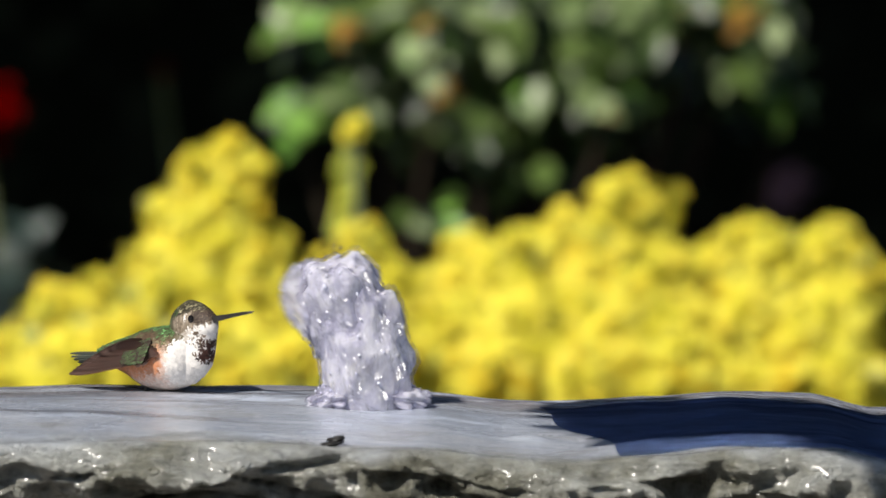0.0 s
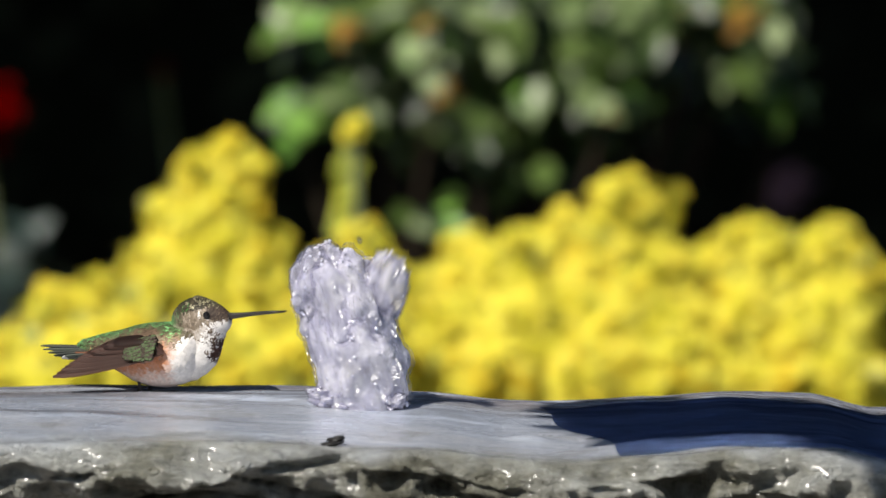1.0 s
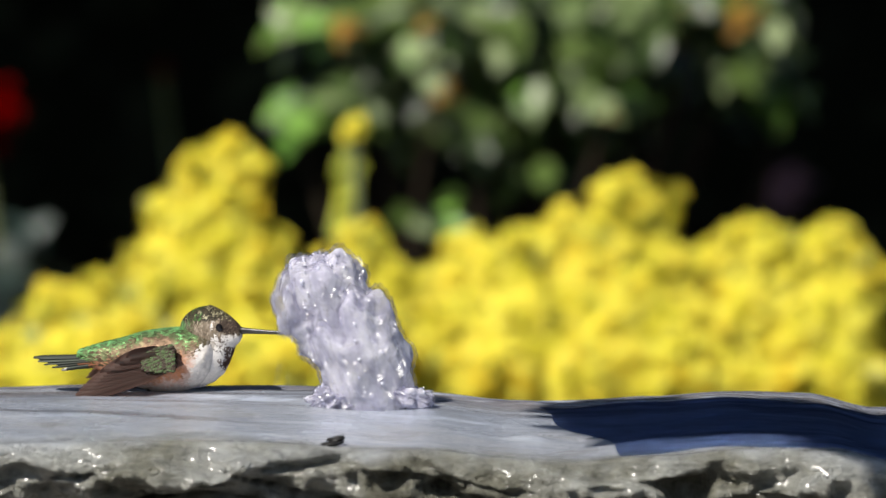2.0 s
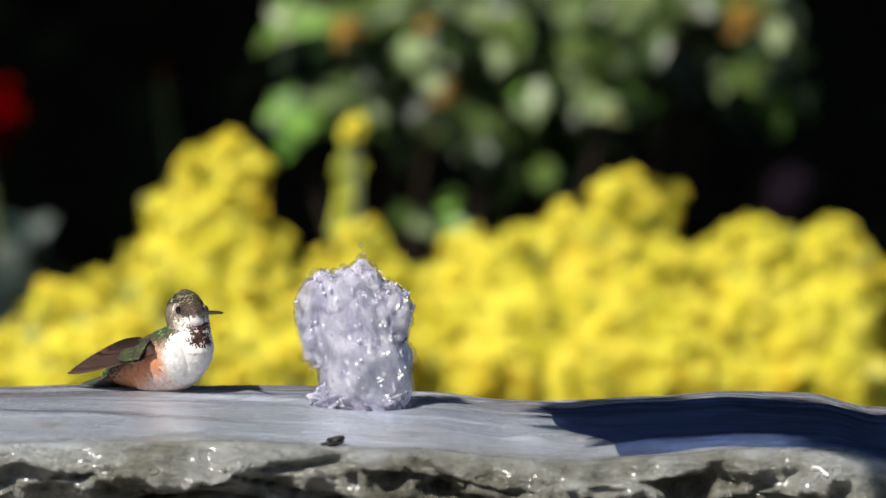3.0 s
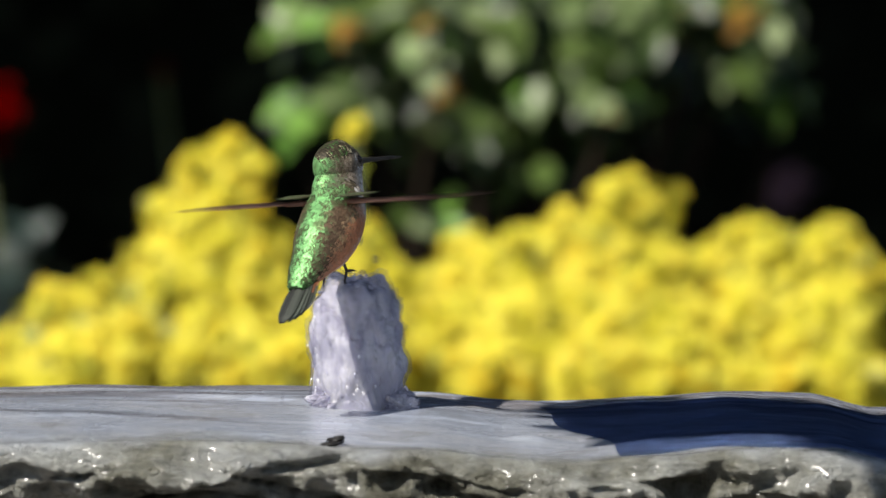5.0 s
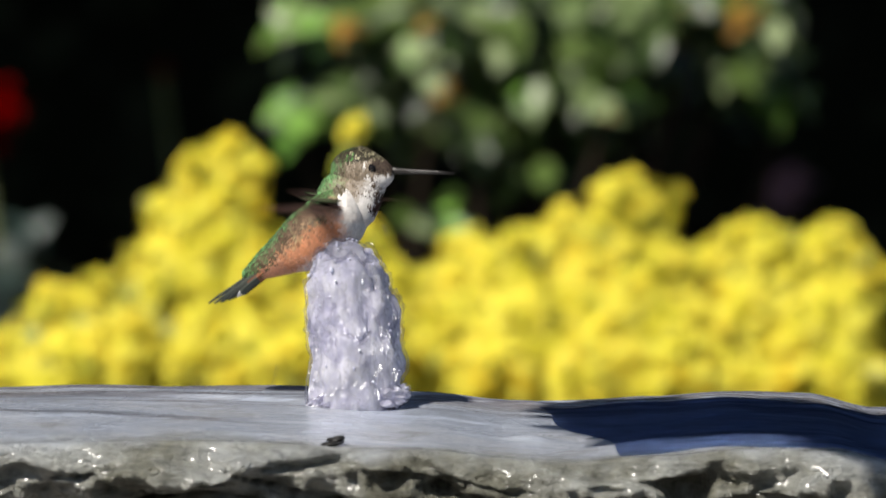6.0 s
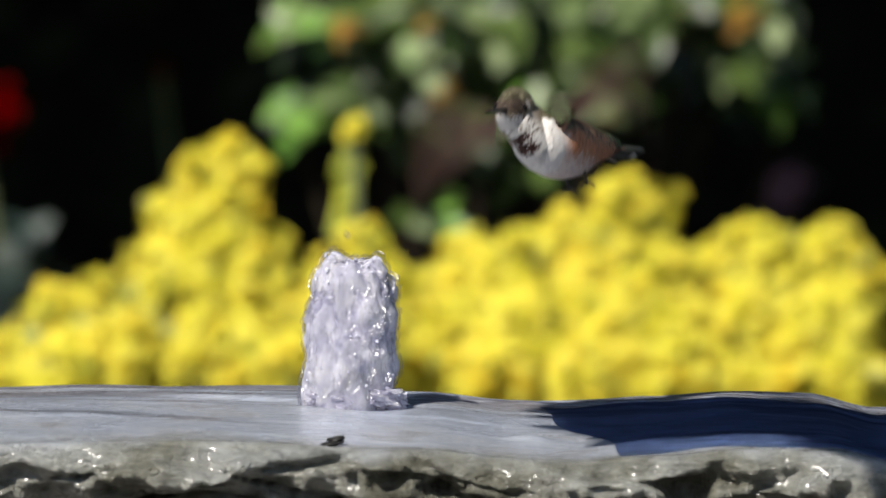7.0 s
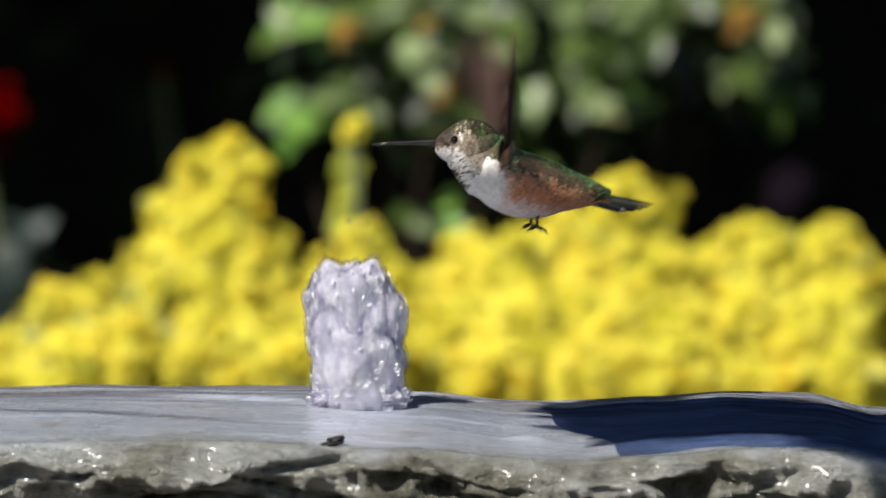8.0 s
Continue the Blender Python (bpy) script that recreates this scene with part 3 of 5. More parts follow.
def neck_tone(p, nn, rng):
    a = abs(math.atan2(p.y, -p.z)) + rng.uniform(-0.12, 0.12)
    if a < 0.34 + 0.16 * rng.random() and -0.0040 < p.x < 0.0030 and rng.random() < 0.80:
        return blend((0.035, 0.02, 0.017), (0.09, 0.04, 0.03), rng.random()), 0.1
    buff = blend((0.37, 0.31, 0.25), (0.17, 0.13, 0.09), rng.random() ** 2)
    if p.x < -0.0030 and a < 1.5:
        return blend(WHITE, buff, 0.10 + 0.8 * max(0.0, a - 1.1)), 0.0
    if a < 1.05:
        return (blend(SPOT, BROWN, 0.7), 0.0) if rng.random() < (0.26 if p.x > -0.0005 else 0.05) else (blend(WHITE, GREY, 0.15 * rng.random()), 0.0)
    if a < 1.95:
        return blend(blend(WHITE, buff, 0.45), buff, (a - 1.05) / 0.35), 0.0
    return nape_tone(abs(p.y), rng)


def vane(length, width, tip=0.75, curve=0.0, thick=0.00018):
    """A single stiff feather along -x: a shaft and a slightly cupped vane with depth."""
    n, v, f = 9, [], []
    for i in range(n + 1):
        t = i / n
        w = width * (0.35 + 0.65 * min(1, t / 0.3)) * (1 if t < tip else math.sqrt(max(0.02, 1 - ((t - tip) / (1 - tip)) ** 2)))
        bend = curve * t * t
        for sy, sz in ((-0.62, 0.0), (0.0, 0.12), (0.38, 0.0)):
            v.append((-length * t, w * sy + bend, w * sz * 0.7 + thick))
        for sy, sz in ((-0.62, 0.0), (0.0, 0.12), (0.38, 0.0)):
            v.append((-length * t, w * sy + bend, w * sz * 0.7 - thick))
    for i in range(n):
        a, b = i * 6, i * 6 + 6
        f += [(a, b, b + 1, a + 1), (a + 1, b + 1, b + 2, a + 2), (a + 3, a + 4, b + 4, b + 3), (a + 4, a + 5, b + 5, b + 4), (a, a + 3, b + 3, b), (a + 2, b + 2, b + 5, a + 5)]
    e = n * 6
    f += [(0, 1, 4, 3), (1, 2, 5, 4), (e, e + 3, e + 4, e + 1), (e + 1, e + 4, e + 5, e + 2)]
    return v, f


def build_bird():
    bird = tagged(new("hummingbird"), "small hummingbird, green back, rufous flanks, white breast", "hummingbird")
    feathered("body", body_surface, body_tone, 3400, 0.0019, 3, bird)
    head = feathered("head", head_surface, head_tone, 2800, 0.00105, 5, bird, pose(*NECK), (40, 40), 0.12)
    neck = feathered("neck", neck_surface, neck_tone, 2200, 0.00125, 8, bird, pose(0.0146, 0, 0.0054), (36, 40), 0.10)
    # bill: two slender mandibles
    up = tube([(0.0070, 0, 0.0004), (0.0100, 0, 0.0003), (0.0150, 0, 0.0002), (0.0220, 0, 0.0), (0.0272, 0, -0.0003)], [0.0011, 0.00068, 0.00046, 0.00038, 0.00014], 10)
    lo = tube([(0.0070, 0, -0.0004), (0.0100, 0, -0.0003), (0.0150, 0, -0.0003), (0.0220, 0, -0.0004), (0.0266, 0, -0.0006)], [0.0009, 0.00055, 0.00034, 0.00025, 0.0001], 10)
    put("bill", mesh_of("bill", *join(up, lo), BILL), head, label="slender black bill")
    for s in (1, -1):
        v, f = blob((0.00118, 0.0009, 0.00118), 1, 0.0, 1, 14, 18)
        put("eye", mesh_of("eye", v, f, EYE), head, pose(0.0036, 0.0041 * s, 0.0011, 0, 0, 16 * s), "glossy black eye")
    # tail fan
    for k in range(10):
        t = (k - 4.5) / 4.5
        ln = 0.0226 - 0.0085 * abs(t) ** 1.5
        v, f = vane(ln, 0.0042, 0.7)
        me = mesh_of("tail_feather", v, f, [TAIL_RUFOUS, TAIL_DARK, TAIL_WHITE])
        for p in me.polygons:
            x = -p.center.x / ln
            p.material_index = (1 if abs(t) < 0.6 else 0) if x < 0.5 else (2 if x > 0.93 and abs(t) > 0.9 else 1)
        put("tail_feather", me, bird, pose(-0.0155, 0.0016 * t, 0.0008 - 0.0022 * abs(t), 22 * t, -1 - 5 * abs(t), -8 * t))
    # feet tucked under the belly
    for s in (1, -1):
        leg = tube([(0, 0, 0.002), (0.0008, 0, -0.0012), (0.0004, 0, -0.0032)], [0.0006, 0.00045, 0.00045], 8)
        toes = [tube([(0.0004, 0, -0.0032), (0.0022 * math.cos(a), 0.0022 * math.sin(a), -0.0042), (0.0032 * math.cos(a), 0.0032 * math.sin(a), -0.0054)], [0.00042, 0.00034, 0.0001], 7) for a in (-0.5, 0, 0.5, math.pi)]
        put("foot", mesh_of("foot", *join(leg, *toes), FOOT), bird, pose(-0.005, 0.0034 * s, -0.0078))
    # wings: a feathered arm, and single flight feathers that fan out
    wings = []
    for s in (1, -1):
        v, f = blob((0.0050, 0.0044, 0.0011), 9, 0.12, 2, 14, 22)
        wing = put("wing", mesh_of("wing", [(p[0] - 0.0022, (p[1] * 0.8 + 0.0024) * s, p[2] * 0.7) for p in v], f if s > 0 else [q[::-1] for q in f], WING), bird)
        feathers = []
        for k in range(14):
            t = k / 13
            ln = 0.0120 + 0.0225 * t ** 0.9
            v, f = vane(ln, 0.0044 - 0.0008 * t, 0.72, -0.003 * t)
            v = [(a, b * s, c) for a, b, c in v]
            me = mesh_of("flight_feather", v, f if s < 0 else [q[::-1] for q in f], WING)
            ft = put("flight_feather", me, wing)
            feathers.append((ft, t))
        # small coverts over the feather bases
        lots = []
        for k in range(300):
            a, rr = random.uniform(0, 1), random.uniform(0, 1)
            a = 0.5 + (a - 0.5) * math.sqrt(1 - 0.8 * rr * rr)
            cv, cf = vane(0.0013 + 0.0018 * rr, 0.0010, 0.6)
            mm = pose(0.0015 - 0.0075 * rr, (-0.0012 + 0.0078 * a) * s, 0.0014 + 0.0004 * (1 - rr), 0, 6, -s * (8 + 34 * a))
            lots.append(([mm @ Vector(p) for p in cv], cf))
        under = []
        for k in range(80):
            a, rr = random.uniform(0, 1), random.uniform(0, 1)
            cv, cf = vane(0.0018 + 0.001 * rr, 0.0014, 0.6)
            mm = pose(0.0002 - 0.0030 * rr, (0.0002 + 0.0044 * a) * s, -0.0004 - 0.0002 * (1 - rr), 0, -3, -s * (12 + 40 * a))
            under.append(([mm @ Vector(p) for p in cv], cf))
        for name, lot, label, one, two in (("covert", lots, "green-brown wing coverts", (0.075, 0.115, 0.048), (0.050, 0.036, 0.028)),
                                           ("underwing", under, "rufous feathers under the wing", (0.50, 0.25, 0.16), (0.34, 0.21, 0.16))):
            me = mesh_of(name, *join(*lot), PLUMAGE)
            put(name, me, wing, label=label, kind="stuff")
            each = len(lot[0][0])
            tones = [blend(one, two, 1.4 * random.random() - 0.1) for _ in lot]
            me.attributes.new("tone", "FLOAT_COLOR", "POINT").data.foreach_set("color", [x for i in range(len(me.vertices)) for x in (*tones[i // each], 1.0)])
            me.attributes.new("gloss", "FLOAT", "POINT").data.foreach_set("value", [0.15 if name == "covert" else 0.0] * len(me.vertices))
        wings.append((wing, feathers, s))
    return bird, head, neck, wings


BIRD, HEAD, THROAT, WINGS = build_bird()


# ---- yellow flowering bushes ----
def rosette(r):
    """A small five-petalled cup of a flower."""
    v, f = [(0, 0, -0.25 * r)], []
    for k in range(5):
        a = 2 * math.pi * k / 5
        for da, rr, z in ((-0.5, 0.75, 0.0), (0.0, 1.05, 0.14), (0.5, 0.75, 0.0)):
            v.append((rr * r * math.cos(a + da), rr * r * math.sin(a + da), z * r))
        o = 1 + 3 * k
        f += [(0, o, o + 1), (0, o + 1, o + 2)]
    return v, f


def leaf_shape(ln, w):
    v, f = [], []
    for i in range(6):
        t = i / 5
        ww = w * math.sin(math.pi * min(1, 0.08 + 0.92 * t) ** 0.85) * 0.5 + 0.0004
        z = -0.25 * ln * t * t
        v += [(ln * t, -ww, z + 0.12 * ww), (ln * t, 0, z - 0.12 * ww), (ln * t, ww, z + 0.12 * ww)]
    for i in range(5):
        a = 3 * i
        f += [(a, a + 3, a + 4, a + 1), (a + 1, a + 4, a + 5, a + 2)]
    return v, f


def scatter(shapes, places):
    """Joined copies of small shapes: places are (kind, matrix)."""
    v, f = [], []
    for k, m in places:
        sv, sf = shapes[k]
        o = len(v)
        v += [m @ Vector(p) for p in sv]
        f += [tuple(i + o for i in q) for q in sf]
    return v, f


def facing(p, d, rng, spread):
    d = (Vector(d) + Vector((rng.uniform(-1, 1), rng.uniform(-1, 1), rng.uniform(-1, 1))) * spread).normalized()
    return Matrix.Translation(p) @ d.to_track_quat("Z", "Y").to_matrix().to_4x4() @ pose(0, 0, 0, 0, 0, rng.uniform(0, 360))


# heads of the bushes: across, depth, height, radius
BUSHES = (
    (2.05, ((-0.107, 2.05, -0.091, 0.018), (-0.096, 2.05, -0.083, 0.010), (-0.119, 2.05, -0.084, 0.011), (-0.107, 2.05, -0.071, 0.006), (-0.134, 2.08, -0.107, 0.013), (-0.114, 2.02, -0.117, 0.021), (-0.089, 2.05, -0.124, 0.013), (-0.144, 2.08, -0.132, 0.015), (-0.128, 2.00, -0.143, 0.023), (-0.092, 2.00, -0.148, 0.023), (-0.108, 1.97, -0.173, 0.025), (-0.098, 2.00, -0.133, 0.014), )),
    (2.05, ((-0.192, 2.05, -0.155, 0.014), (-0.173, 2.09, -0.153, 0.015), (-0.208, 2.05, -0.178, 0.018), (-0.228, 2.05, -0.184, 0.018), (-0.179, 2.00, -0.173, 0.020), (-0.153, 1.98, -0.166, 0.020), )),
    (2.03, ((-0.040, 2.03, -0.119, 0.013), (-0.051, 2.03, -0.137, 0.015), (-0.062, 1.99, -0.156, 0.020), (-0.029, 2.03, -0.143, 0.018), (-0.037, 1.95, -0.163, 0.023), (-0.072, 1.95, -0.174, 0.020), (-0.044, 2.03, -0.062, 0.0055), )),
    (2.07, ((-0.007, 2.07, -0.146, 0.018), (0.010, 2.11, -0.129, 0.012), (0.033, 2.07, -0.138, 0.018), (0.038, 2.07, -0.121, 0.011), (0.004, 2.00, -0.165, 0.023), (0.038, 1.99, -0.164, 0.023), (0.024, 1.97, -0.178, 0.020), )),
    (2.05, ((0.062, 2.05, -0.115, 0.013), (0.085, 2.05, -0.102, 0.016), (0.103, 2.08, -0.106, 0.014), (0.106, 2.09, -0.114, 0.007), (0.077, 2.02, -0.128, 0.019), (0.105, 2.05, -0.133, 0.019), (0.065, 2.00, -0.151, 0.020), (0.095, 1.97, -0.154, 0.023), (0.075, 1.95, -0.177, 0.023), )),
    (2.08, ((0.155, 2.08, -0.126, 0.015), (0.193, 2.08, -0.130, 0.018), (0.173, 2.08, -0.138, 0.018), (0.137, 2.08, -0.141, 0.018), (0.211, 2.11, -0.149, 0.016), (0.151, 2.02, -0.158, 0.023), (0.184, 2.00, -0.162, 0.023), (0.126, 2.00, -0.168, 0.023), (0.164, 1.98, -0.182, 0.020), (0.115, 1.99, -0.175, 0.017), (0.119, 2.04, -0.156, 0.014), (0.116, 1.95, -0.174, 0.021), (0.108, 1.95, -0.190, 0.020), (0.128, 1.95, -0.186, 0.020), (0.199, 2.05, -0.153, 0.017), (0.194, 1.98, -0.180, 0.019), )),
    (2.11, ((0.222, 2.11, -0.183, 0.016), (0.242, 2.11, -0.178, 0.021), (0.212, 2.07, -0.194, 0.015), )),
    (2.11, ((-0.045, 2.11, -0.068, 0.005), (-0.046, 2.11, -0.084, 0.0045), (-0.048, 2.11, -0.099, 0.005), (-0.049, 2.11, -0.112, 0.006), )),
)


def build_bush(lobes, seed, depth, buds=False):
    rng = random.Random(seed)
    cx = sum(l[0] for l in lobes) / len(lobes)
    base = Vector((cx, depth + 0.04, -0.52))
    bush = tagged(new("flower_bush"), "garden bush covered in small bright yellow blossoms", "flower bush", "yellow flowering bushes")
    bush.location = base
    petals, leaves = [], []
    for x, y, z, r in lobes:
        c = Vector((x, y, z))
        # each head is a bunch of small sprays of blossom
        sprays = []
        for _ in range(max(4, int(28 * (r / 0.02) ** 1.4))):
            q = Vector((rng.gauss(0, 0.5), rng.gauss(0, 0.45), rng.gauss(0, 0.5)))
            sprays.append(q * min(1.0, 0.68 / q.length))
        for _ in range(int(640 * (r / 0.026) ** 2)):
            if rng.random() < 0.65:
                # between this head and another, so that the bush closes up
                ox, oy, oz, o_r = rng.choice(lobes)
                w = c.lerp(Vector((ox, oy, oz)), rng.uniform(0.15, 0.6)) + Vector((rng.gauss(0, 0.5), rng.gauss(0, 0.5), rng.gauss(0, 0.35) - 0.35)) * 0.6 * min(r, o_r)
                if abs(ox - x) + abs(oz - z) < 0.06:
                    petals.append((rng.randrange(3), facing(w - base, (-0.25, -0.55, 0.6), rng, 0.35)))
            q = rng.choice(sprays) + Vector((rng.gauss(0, 0.20), rng.gauss(0, 0.15), rng.gauss(0, 0.22)))
            petals.append((rng.randrange(3), facing(c + q * r - base, q * 0.25 + Vector((-0.2, -0.6, 0.6)), rng, 0.35)))
        for _ in range(int((42 if seed < 102 else 26) * (r / 0.026) ** 2) if r > 0.008 else 0):
            d = Vector((rng.gauss(0, 1), rng.gauss(0, 1), rng.gauss(0, 1) - 0.4)).normalized()
            leaves.append((rng.randrange(2), facing(c + d * r * rng.uniform(0.3, 0.8) - base, d, rng, 0.7) @ pose(0, 0, 0, 0, -80, 0)))
        for _ in range(4):
            foot = Vector((rng.uniform(-0.04, 0.04), rng.uniform(-0.04, 0.04), 0.0))
            end = c - base + Vector((rng.uniform(-1, 1), rng.uniform(-1, 1), 0)) * r * 0.6
            mid = foot.lerp(end, 0.55) + Vector((rng.uniform(-0.02, 0.02), rng.uniform(-0.02, 0.02), 0.02))
            put("stem", mesh_of("stem", *tube([foot, mid, end], [0.0032, 0.0024, 0.0012], 6), STEM), bush)
    for _ in range(140):
        # leafy skirt
        p = Vector((rng.gauss(0, 0.06), rng.gauss(0, 0.05), rng.uniform(0.05, 0.26)))
        leaves.append((rng.randrange(2), facing(p, (p.x, p.y - 0.03, 0.06), rng, 0.5) @ pose(0, 0, 0, 0, -60, 0)))
    put("blossoms", mesh_of("blossoms", *scatter([rosette(0.0044), rosette(0.0054), rosette(0.0036)], petals), BUDS if buds else BLOSSOM), bush, kind="stuff")
    put("leaves", mesh_of("leaves", *scatter([leaf_shape(0.015, 0.007), leaf_shape(0.012, 0.006)], leaves), LEAF_YG), bush, label="yellow-green narrow leaves", kind="stuff")


for b, (bd, bush_lobes) in enumerate(BUSHES):
    last = b == len(BUSHES) - 1
    if not last:
        # low sprays at the foot of the bush
        mid = sum(q[0] for q in bush_lobes) / len(bush_lobes)
        bush_lobes += tuple((mid + d, bd - 0.06, -0.194, 0.020) for d in (-0.035, 0.0, 0.035))
    build_bush(bush_lobes, 100 + b, bd, buds=last)


# ---- broad-leaved shrub behind, withered and lime leaves among the grey-green ----
def build_shrub(name, label, base, clumps, leaf_meshes, seed):
    rng = random.Random(seed)
    shrub = tagged(new(name), label, "shrub")
    shrub.location = base
    b = Vector(base)
    single, rest = 0, []
    for c, r, n, kinds in clumps:
        c = Vector(c) - b
        start = Vector((rng.uniform(-0.03, 0.03), rng.uniform(-0.03, 0.03), 0))
        mid = start.lerp(c, 0.5) + Vector((rng.uniform(-0.05, 0.05), 0.05, 0.03))
        put("stem", mesh_of("stem", *tube([start, mid, c], [0.007, 0.004, 0.0018], 7), TWIG), shrub)
        for _ in range(n):
            d = Vector((rng.gauss(0, 1), rng.gauss(0, 1) - 0.3, rng.gauss(0, 1))).normalized()
            p = c + Vector((d.x * r[0], d.y * r[1], d.z * r[2])) * rng.uniform(0.3, 1.0)
            m = facing(p, (d.x * 0.5, -0.7 + d.y * 0.3, 0.7), rng, 0.5)
            kind = rng.choice(kinds)
            if kind != "g" or single < 280:
                put("leaf", rng.choice(leaf_meshes[kind]), shrub, m)
                single += kind == "g"
            else:
                rest.append((rng.randrange(3), m))
    if rest:
        put("leaves", mesh_of("leaves", *scatter([leaf_shape(*q) for q in GREY_SIZES], rest), LEAF_MASS), shrub, kind="stuff")
    return shrub


GREY_SIZES = ((0.022, 0.013), (0.018, 0.011), (0.025, 0.014))


def leaf_set(name, mat, sizes):
    return [mesh_of(name, *leaf_shape(a, b), mat) for a, b in sizes]


LEAVES = dict(p=leaf_set("shaded_teal_leaf", SHADED_TEAL, GREY_SIZES), g=leaf_set("grey_leaf", LEAF_GREY, GREY_SIZES), l=leaf_set("lime_leaf", LEAF_LIME, ((0.018, 0.011), (0.015, 0.009))),
              r=leaf_set("rust_leaf", LEAF_RUST, ((0.013, 0.006), (0.010, 0.005))), m=leaf_set("mauve_leaf", MAUVE, ((0.03, 0.015),)))
build_shrub("broadleaf_shrub", "leafy shrub with grey-green and some withered leaves", (0.05, 2.70, -0.52), (
    ((-0.071, 2.70, -0.049), (0.022, 0.050, 0.019), 47, "ggggl"),
    ((-0.030, 2.75, -0.049), (0.026, 0.050, 0.019), 43, "ggg"),
    ((0.005, 2.70, -0.052), (0.019, 0.050, 0.019), 60, "ggg"),
    ((0.037, 2.70, -0.046), (0.022, 0.050, 0.019), 65, "gggg"),
    ((0.072, 2.75, -0.055), (0.026, 0.050, 0.022), 84, "ggg"),
    ((0.109, 2.70, -0.052), (0.025, 0.050, 0.022), 84, "ggg"),
    ((0.152, 2.75, -0.055), (0.024, 0.050, 0.024), 46, "ggg"),
    ((0.189, 2.80, -0.045), (0.016, 0.050, 0.013), 15, "gg"),
    ((-0.077, 2.70, -0.089), (0.016, 0.050, 0.014), 24, "ggl"),
    ((-0.046, 2.70, -0.090), (0.016, 0.050, 0.017), 24, "ggg"),
    ((-0.024, 2.75, -0.108), (0.018, 0.050, 0.013), 17, "ggg"),
    ((0.015, 2.70, -0.106), (0.014, 0.050, 0.017), 30, "gggg"),
    ((0.047, 2.75, -0.084), (0.022, 0.050, 0.016), 45, "ggg"),
    ((0.084, 2.70, -0.081), (0.022, 0.050, 0.014), 35, "ggg"),
    ((0.072, 2.75, -0.121), (0.014, 0.050, 0.011), 18, "ggg"),
    ((0.105, 2.80, -0.113), (0.013, 0.050, 0.013), 19, "gg"),
    ((0.147, 2.80, -0.087), (0.019, 0.050, 0.014), 18, "gg"),
    ((0.195, 2.80, -0.092), (0.013, 0.050, 0.013), 6, "g"),
    ((-0.003, 2.67, -0.080), (0.016, 0.050, 0.006), 9, "rrg"),
    ((0.128, 2.67, -0.045), (0.007, 0.050, 0.018), 12, "rrg"),
    ((0.096, 2.67, -0.085), (0.008, 0.050, 0.007), 6, "rg"),
    ((-0.057, 2.67, -0.048), (0.005, 0.050, 0.009), 5, "r"),
    ((-0.085, 2.66, -0.093), (0.008, 0.050, 0.011), 12, "l"),
    ((-0.006, 2.67, -0.041), (0.005, 0.050, 0.006), 4, "r"),
    ((0.050, 2.70, -0.138), (0.012, 0.050, 0.006), 5, "g"),
    ((0.070, 2.70, -0.075), (0.055, 0.050, 0.026), 60, "ggggl"),
    ((0.003, 2.60, -0.150), (0.012, 0.050, 0.006), 7, "llg"),
    ((-0.020, 2.60, -0.151), (0.008, 0.050, 0.006), 5, "g"),
    ((0.050, 2.74, -0.070), (0.125, 0.060, 0.045), 150, "ggggggl"),
    ((0.165, 2.78, -0.075), (0.050, 0.050, 0.040), 24, "gg"),
    ((0.070, 2.78, -0.128), (0.060, 0.050, 0.016), 16, "gggl"),
    ((0.150, 2.70, -0.040), (0.030, 0.050, 0.014), 22, "gggr"),
    ((0.168, 2.72, -0.055), (0.030, 0.050, 0.022), 40, "ggg"),
    ((0.194, 2.75, -0.090), (0.012, 0.050, 0.012), 8, "lg"),
), LEAVES, 21)
build_shrub("dim_shrub", "low shrub with grey-green leaves, shade and skylight put into their colour", (-0.30, 3.45, -0.52), (
    ((-0.268, 3.45, -0.228), (0.011, 0.050, 0.008), 9, "p"),
    ((-0.279, 3.45, -0.257), (0.008, 0.050, 0.009), 6, "p"),
    ((-0.304, 3.45, -0.241), (0.014, 0.050, 0.018), 10, "p"),
), LEAVES, 22)
build_shrub("mauve_flower_plant", "plant with a few dusky mauve petals", (0.25, 3.90, -0.52), (
    ((0.244, 3.90, -0.229), (0.014, 0.050, 0.008), 5, "m"),
), LEAVES, 23)


